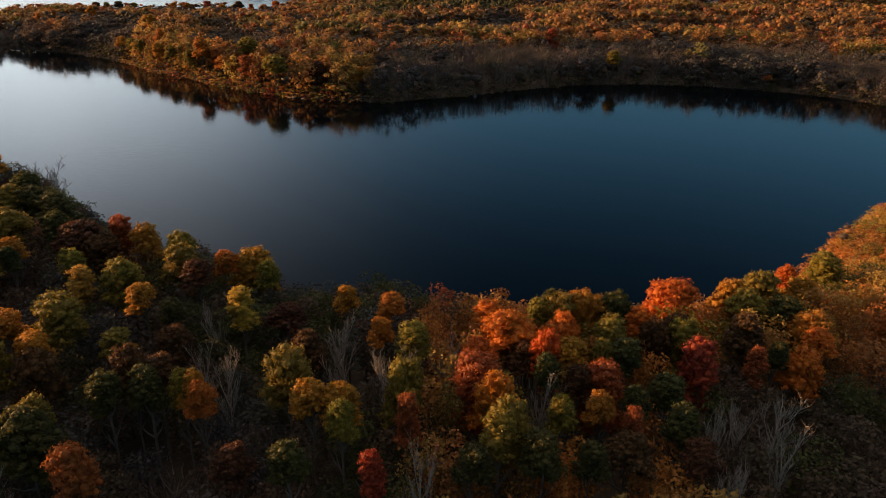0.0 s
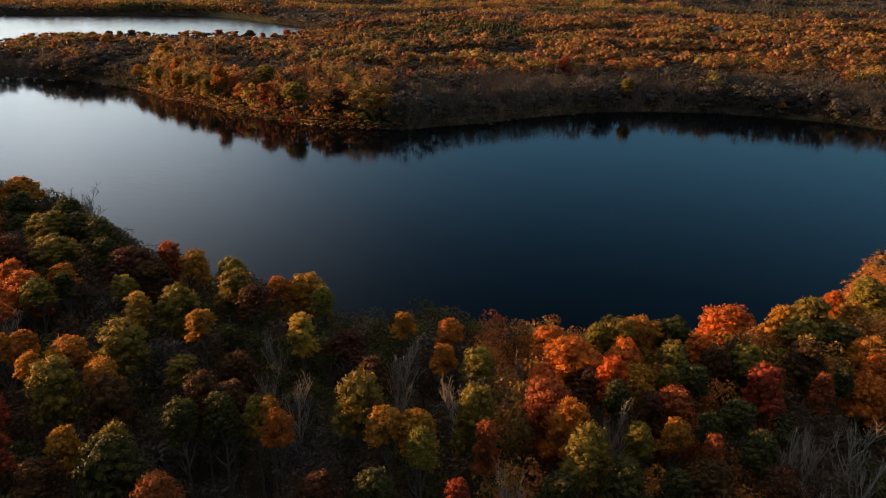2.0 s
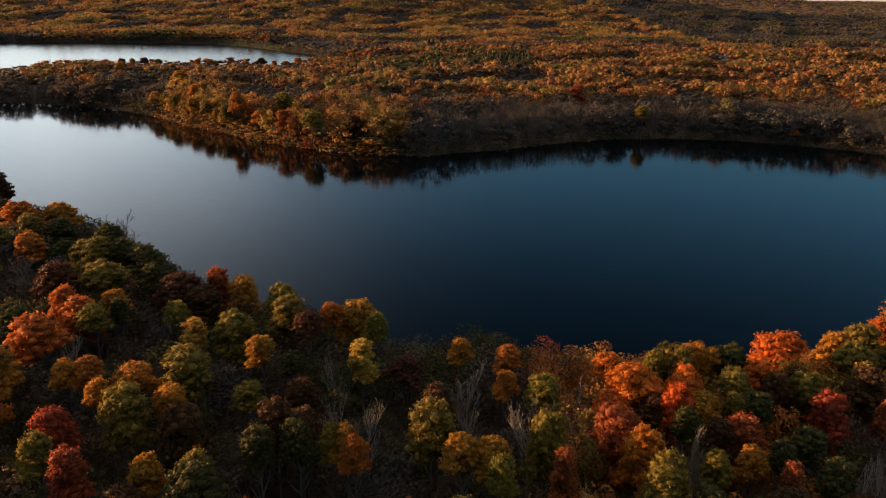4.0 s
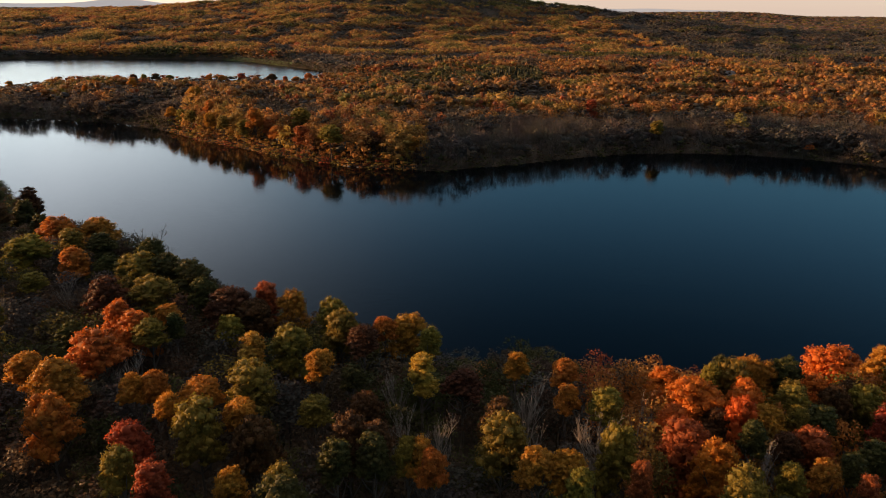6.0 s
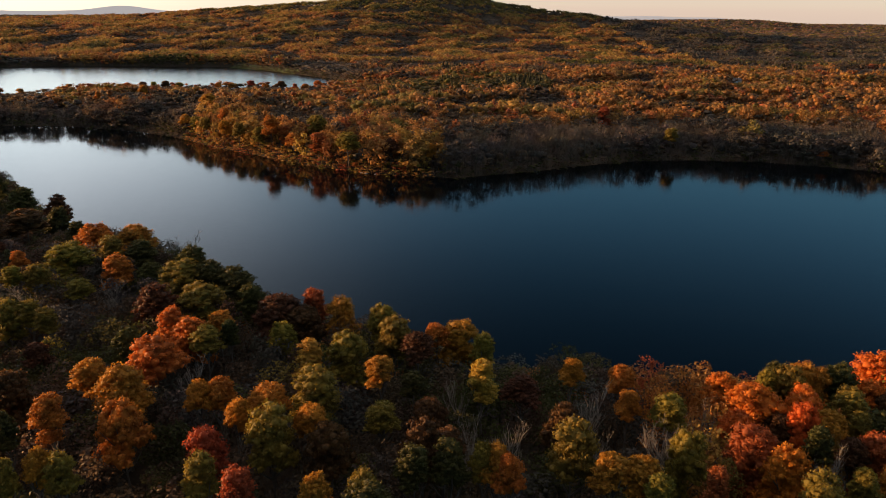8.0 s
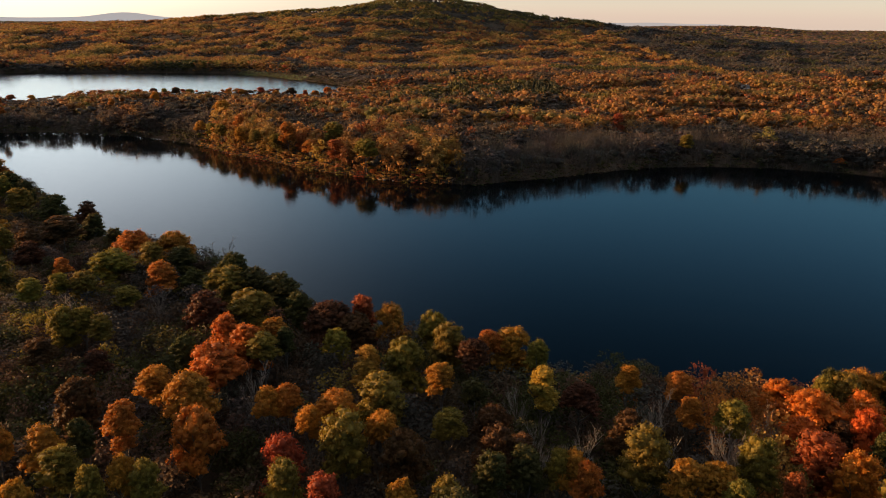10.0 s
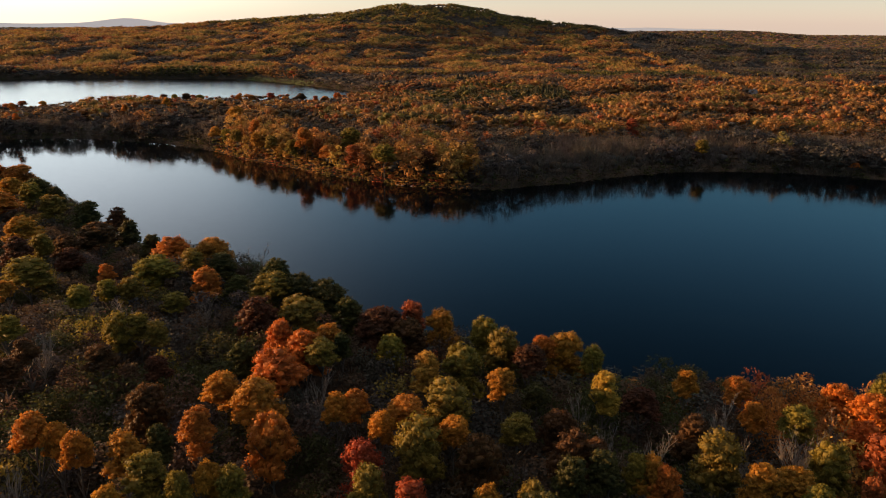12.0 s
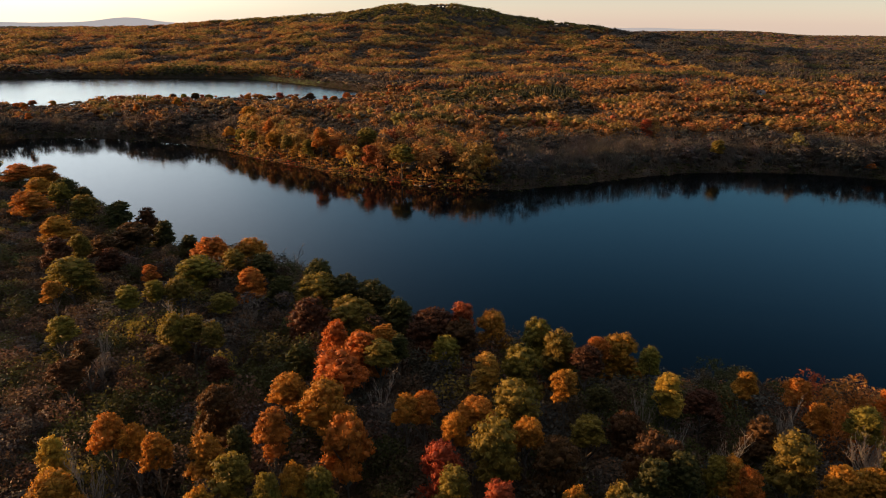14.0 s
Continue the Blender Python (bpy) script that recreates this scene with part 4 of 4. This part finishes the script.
RUSSET_TREES = [
    (-190.2, 248.8, 3.7, 19.0), (-186.6, 181.1, 3.3, 14.6), (-174.8, 202.5, 5.0, 15.1), (-110.6, 137.7, 3.9, 16.9), (-181.0, 195.6, 3.3, 12.3), (-172.2, 180.8, 3.0, 12.7),
    (-146.8, 115.1, 2.0, 17.7), (-148.4, 110.8, 2.4, 16.0), (-133.5, 115.9, 2.5, 16.6), (-117.4, 97.2, 3.0, 19.0), (-122.5, 113.6, 2.0, 15.6), (-65.6, 85.1, 2.9, 19.4),
    (-79.0, 134.1, 3.3, 16.2), (-54.8, 120.5, 2.5, 17.8), (-84.4, 136.4, 4.2, 17.5), (-52.6, 84.8, 2.8, 19.9), (-30.7, 98.7, 2.7, 16.1), (-52.2, 99.8, 2.7, 15.7),
    (-36.4, 109.9, 2.6, 15.7), (11.2, 91.5, 2.0, 18.7), (4.4, 100.3, 2.4, 17.4), (32.6, 113.1, 3.0, 17.6),
]
RUSSET_TREES_ALSO = [
    (-49.7, 86.4, 2.5, 18.7), (43.2, 110.1, 3.3, 18.2), (27.0, 108.4, 2.7, 18.9), (15.5, 76.9, 2.6, 18.2), (-34.1, 69.0, 2.0, 18.6), (-66.7, 68.2, 2.2, 18.5),
    (25.0, 76.7, 2.2, 17.8),
]
BARE_TREES = [
    (-128.6, 205.1, 5.5, 22.1), (-118.7, 69.3, 2.4, 20.7), (-147.1, 120.6, 2.5, 17.6), (-127.9, 76.3, 1.9, 20.3), (-45.6, 93.2, 2.2, 18.9), (-40.4, 88.2, 2.3, 19.6),
    (-25.9, 102.7, 3.0, 19.3), (-16.7, 91.9, 3.6, 20.2), (-25.7, 94.1, 1.7, 18.2), (-47.8, 106.2, 1.9, 17.3), (-92.2, 106.2, 2.1, 17.0), (-139.2, 140.3, 2.4, 15.5),
    (-126.9, 151.8, 2.9, 14.2), (7.1, 89.0, 2.1, 18.6), (-8.5, 100.0, 2.0, 18.4), (-14.1, 95.9, 2.2, 19.3), (-11.5, 68.8, 2.1, 21.2), (29.5, 84.1, 2.0, 19.3),
    (33.7, 86.2, 2.1, 18.9), (39.8, 87.1, 2.7, 18.7), (37.2, 78.8, 1.9, 19.0), (28.6, 74.0, 2.3, 19.0),
]
BARE_TREES_ALSO = [
    (4.8, 86.1, 1.1, 19.8), (-60.8, 64.2, 2.0, 18.9),
]
PLACED = [("yellow", YELLOW_TREES), ("orange", ORANGE_TREES), ("orange", ORANGE_TREES_ALSO), ("olive", OLIVE_TREES), ("olive", OLIVE_TREES_ALSO), ("olive", OLIVE_TREES_MORE), ("gold", GOLD_TREES), ("gold", GOLD_TREES_ALSO), ("red", RED_TREES), ("green", GREEN_TREES), ("green", GREEN_TREES_ALSO), ("russet", RUSSET_TREES), ("russet", RUSSET_TREES_ALSO), ("bare", BARE_TREES), ("bare", BARE_TREES_ALSO)]

rng = np.random.default_rng(5)
MODELS = {k: [leafy_tree(k, 100 * i + j) for j in range(2)] for i, k in enumerate(KINDS)}
SLIM = {k: [leafy_tree(k, 100 * i + 50 + j, 2.4) for j in range(2)] for i, k in enumerate(KINDS)}
MODELS["bare"] = [bare_tree(900 + j) for j in range(4)]
used = set()
taken = []


def plant(kind, x, y, radius, height=1.0):
    """A tree of that kind with its crown's radius, standing on the land."""
    slim = kind != "bare" and radius < 3.3
    models = SLIM[kind] if slim else MODELS[kind]
    k = int(rng.integers(0, len(models)))
    model = models[k]
    wide = radius / (3.6 if kind == "bare" else 2.4 if slim else 4.0)
    m = Matrix.LocRotScale((x, y, float(land_height(x, y)) - 0.15), Euler((0, 0, rng.uniform(0, 6.28))), (wide, wide, height))
    if (kind, slim, k) in used:
        tree = copy_thing(model, m)
        tree.scale = (wide, wide, height)
    else:
        used.add((kind, slim, k))
        model.matrix_basis = m
        tree = model
    taken.append((x, y, radius))
    return tree


for kind, places in PLACED:
    for x, y, r, h in places:
        plant("flame" if kind == "orange" and x > -12 else kind, x, y, max(r, 1.7) * (1.0 if kind == "bare" else 1.25), (h + 3.0 * float(ease(-x, 150, 230))) / HEIGHT)

# trees that stand out on the far shore
for kind, x, y, r, h in FAR_SHORE:
    tagged(plant(kind, x, y, r * (0.82 if y < 600 else 0.9) * rng.uniform(0.9, 1.1), h * (1.12 if y < 600 else rng.uniform(0.82, 1.12))), group="far shore")

# the trees between them: the nearest one by one, the rest as one stretch of undistinguished wood
fx, fy = scatter(rng, -400, 160, 40, 335, 4.6)
fa = shore(fx, fy, LAKE_A)
rest = []
for x, y, a in zip(fx, fy, fa):
    if x < -235 - 0.45 * (y - 60) or x > 150 or a < 2.0 or y + 0.45 * min(x, 0) > 280:
        continue
    r = rng.uniform(2.3, 4.4)
    if -36 < x < 42 and a < 13:
        r = 2.0
    if any((x - p) ** 2 + (y - q) ** 2 < (0.5 * (r + s)) ** 2 for p, q, s in taken):
        continue
    tall = rng.uniform(0.82, 1.06) if x > -12 else rng.uniform(0.58, 0.84) * (1 - 0.32 * float(ease(-x, 130, 190)))
    if x > -12:
        tall *= 0.58 + 0.42 * float(ease(a, 8, 34))
    if -36 < x < 42 and a < 13:      # low orange scrub at the water's edge
        kind, r, tall = ("flame" if rng.uniform() < 0.85 else "russet"), rng.uniform(1.8, 2.8), rng.uniform(0.35, 0.58)
    else:
        # mostly dark kinds in the west, deepening the shade between the crowns
        w = mix_of(olive=0.02, russet=0.22, green=0.40, dun=0.24, bare=0.12) if x < -12 else \
            mix_of(olive=0.22, gold=0.12, orange=0.10, flame=0.34, red=0.05, russet=0.07, green=0.08, bare=0.02)
        if x > 26 and y < 108:      # a darker stand with many bare trees
            w = mix_of(green=0.40, russet=0.32, bare=0.28)
            tall *= 0.78
        kind = choose(rng, [w], np.array([ripple(x, y, 14, 7.0)]))[0]
    if kind != "dun" and (y < 92 or a < 10) and abs(x + 45) < 110 and len(taken) < 330:
        plant(kind, x, y, r * (1.0 if kind == "bare" else 1.25), tall)
    else:
        taken.append((x, y, r))
        rest.append((x, y, r * 1.2, tall * HEIGHT, kind))
x, y, r, h = (np.array([q[k] for q in rest]) for k in range(4))
wood("woods", "dense autumn undergrowth and trees on the near bank", CLOSE, x, y, h, r, [q[4] for q in rest], rng)


# ---- a white house among the trees of the plain ----
def box(bm, x0, x1, y0, y1, z0, z1):
    """A block with slightly bevelled edges."""
    made = bmesh.ops.create_cube(bm, size=1, matrix=Matrix.LocRotScale(((x0 + x1) / 2, (y0 + y1) / 2, (z0 + z1) / 2), None, (x1 - x0, y1 - y0, z1 - z0)))
    bmesh.ops.bevel(bm, geom=list({e for v in made["verts"] for e in v.link_edges}), offset=0.02, segments=1, affect="EDGES")


def block(name, parent, mat, *sizes, label=""):
    bm = bmesh.new()
    box(bm, *sizes)
    me = bpy.data.meshes.new(name)
    bm.to_mesh(me)
    bm.free()
    me.materials.append(mat)
    return part(name, me, parent, label)


def plain(name, colour, rough, low=0.85):
    """A weathered painted or mineral surface."""
    m, nt, bsdf = material(name)
    pos = nt.nodes.new("ShaderNodeNewGeometry")
    nt.links.new(noise_mix(nt, 0.8, 0.3, 0.7, tuple(c * low for c in colour), colour, pos.outputs["Position"], 4.0), bsdf.inputs["Base Color"])
    bsdf.inputs["Roughness"].default_value = rough
    return m


WHITE = plain("white_clapboard", (0.78, 0.77, 0.74), 0.6)
SHINGLE = plain("grey_shingle", (0.14, 0.13, 0.13), 0.85, 0.6)
PANE = plain("dark_glass", (0.03, 0.035, 0.04), 0.1)
STONE = plain("pale_rock", (0.42, 0.40, 0.37), 0.85, 0.6)

HX, HY = 284.0, 868.0
house = tagged(new("house"), "small white clapboard house with a grey shingle roof", "house")
house.location = (HX, HY, float(land_height(HX, HY)))
house.rotation_euler = (0, 0, radians(12))
block("wall", house, WHITE, -5.5, 5.5, -3.5, 3.5, -0.4, 8.2)
bm = bmesh.new()
ridge = [bm.verts.new(p) for p in ((-6, -4.1, 8.0), (6, -4.1, 8.0), (6, 4.1, 8.0), (-6, 4.1, 8.0), (-6, 0, 11.2), (6, 0, 11.2))]
for f in ((0, 1, 5, 4), (2, 3, 4, 5), (0, 4, 3), (1, 2, 5), (3, 2, 1, 0)):
    bm.faces.new([ridge[k] for k in f])
me = bpy.data.meshes.new("roof")
bm.to_mesh(me)
bm.free()
me.materials.append(SHINGLE)
roof = part("roof", me, house)
block("chimney", roof, STONE, 2.2, 3.2, -0.5, 0.5, 9.5, 12.4)
for wx in (-4.0, -1.4, 1.4, 4.0):
    for wz in (1.2, 4.8):
        block("window", house, PANE, wx - 0.5, wx + 0.5, -3.56, -3.44, wz, wz + 1.5)
block("door", house, SHINGLE, -0.45, 0.45, -3.57, -3.45, 0.0, 2.1)


# ---- pale rocks at the tip of the far shore ----
def boulder(x, y, size, seed):
    r = np.random.default_rng(seed)
    v, t = clump(r, np.array([0, 0, 0.25 * size]), np.array([size, 0.7 * size, 0.55 * size]), 2, 0.3)
    ob = tagged(new("boulder", mesh_of("boulder", v, t, STONE)), "pale weathered boulder lying at the water's edge", "rock", "shore rocks")
    ob.location = (x, y, max(float(land_height(x, y)), -0.1))


boulder(-97.5, 405.3, 1.1, 1)
boulder(-100.2, 406.4, 0.8, 2)
boulder(-92.0, 403.2, 0.7, 3)
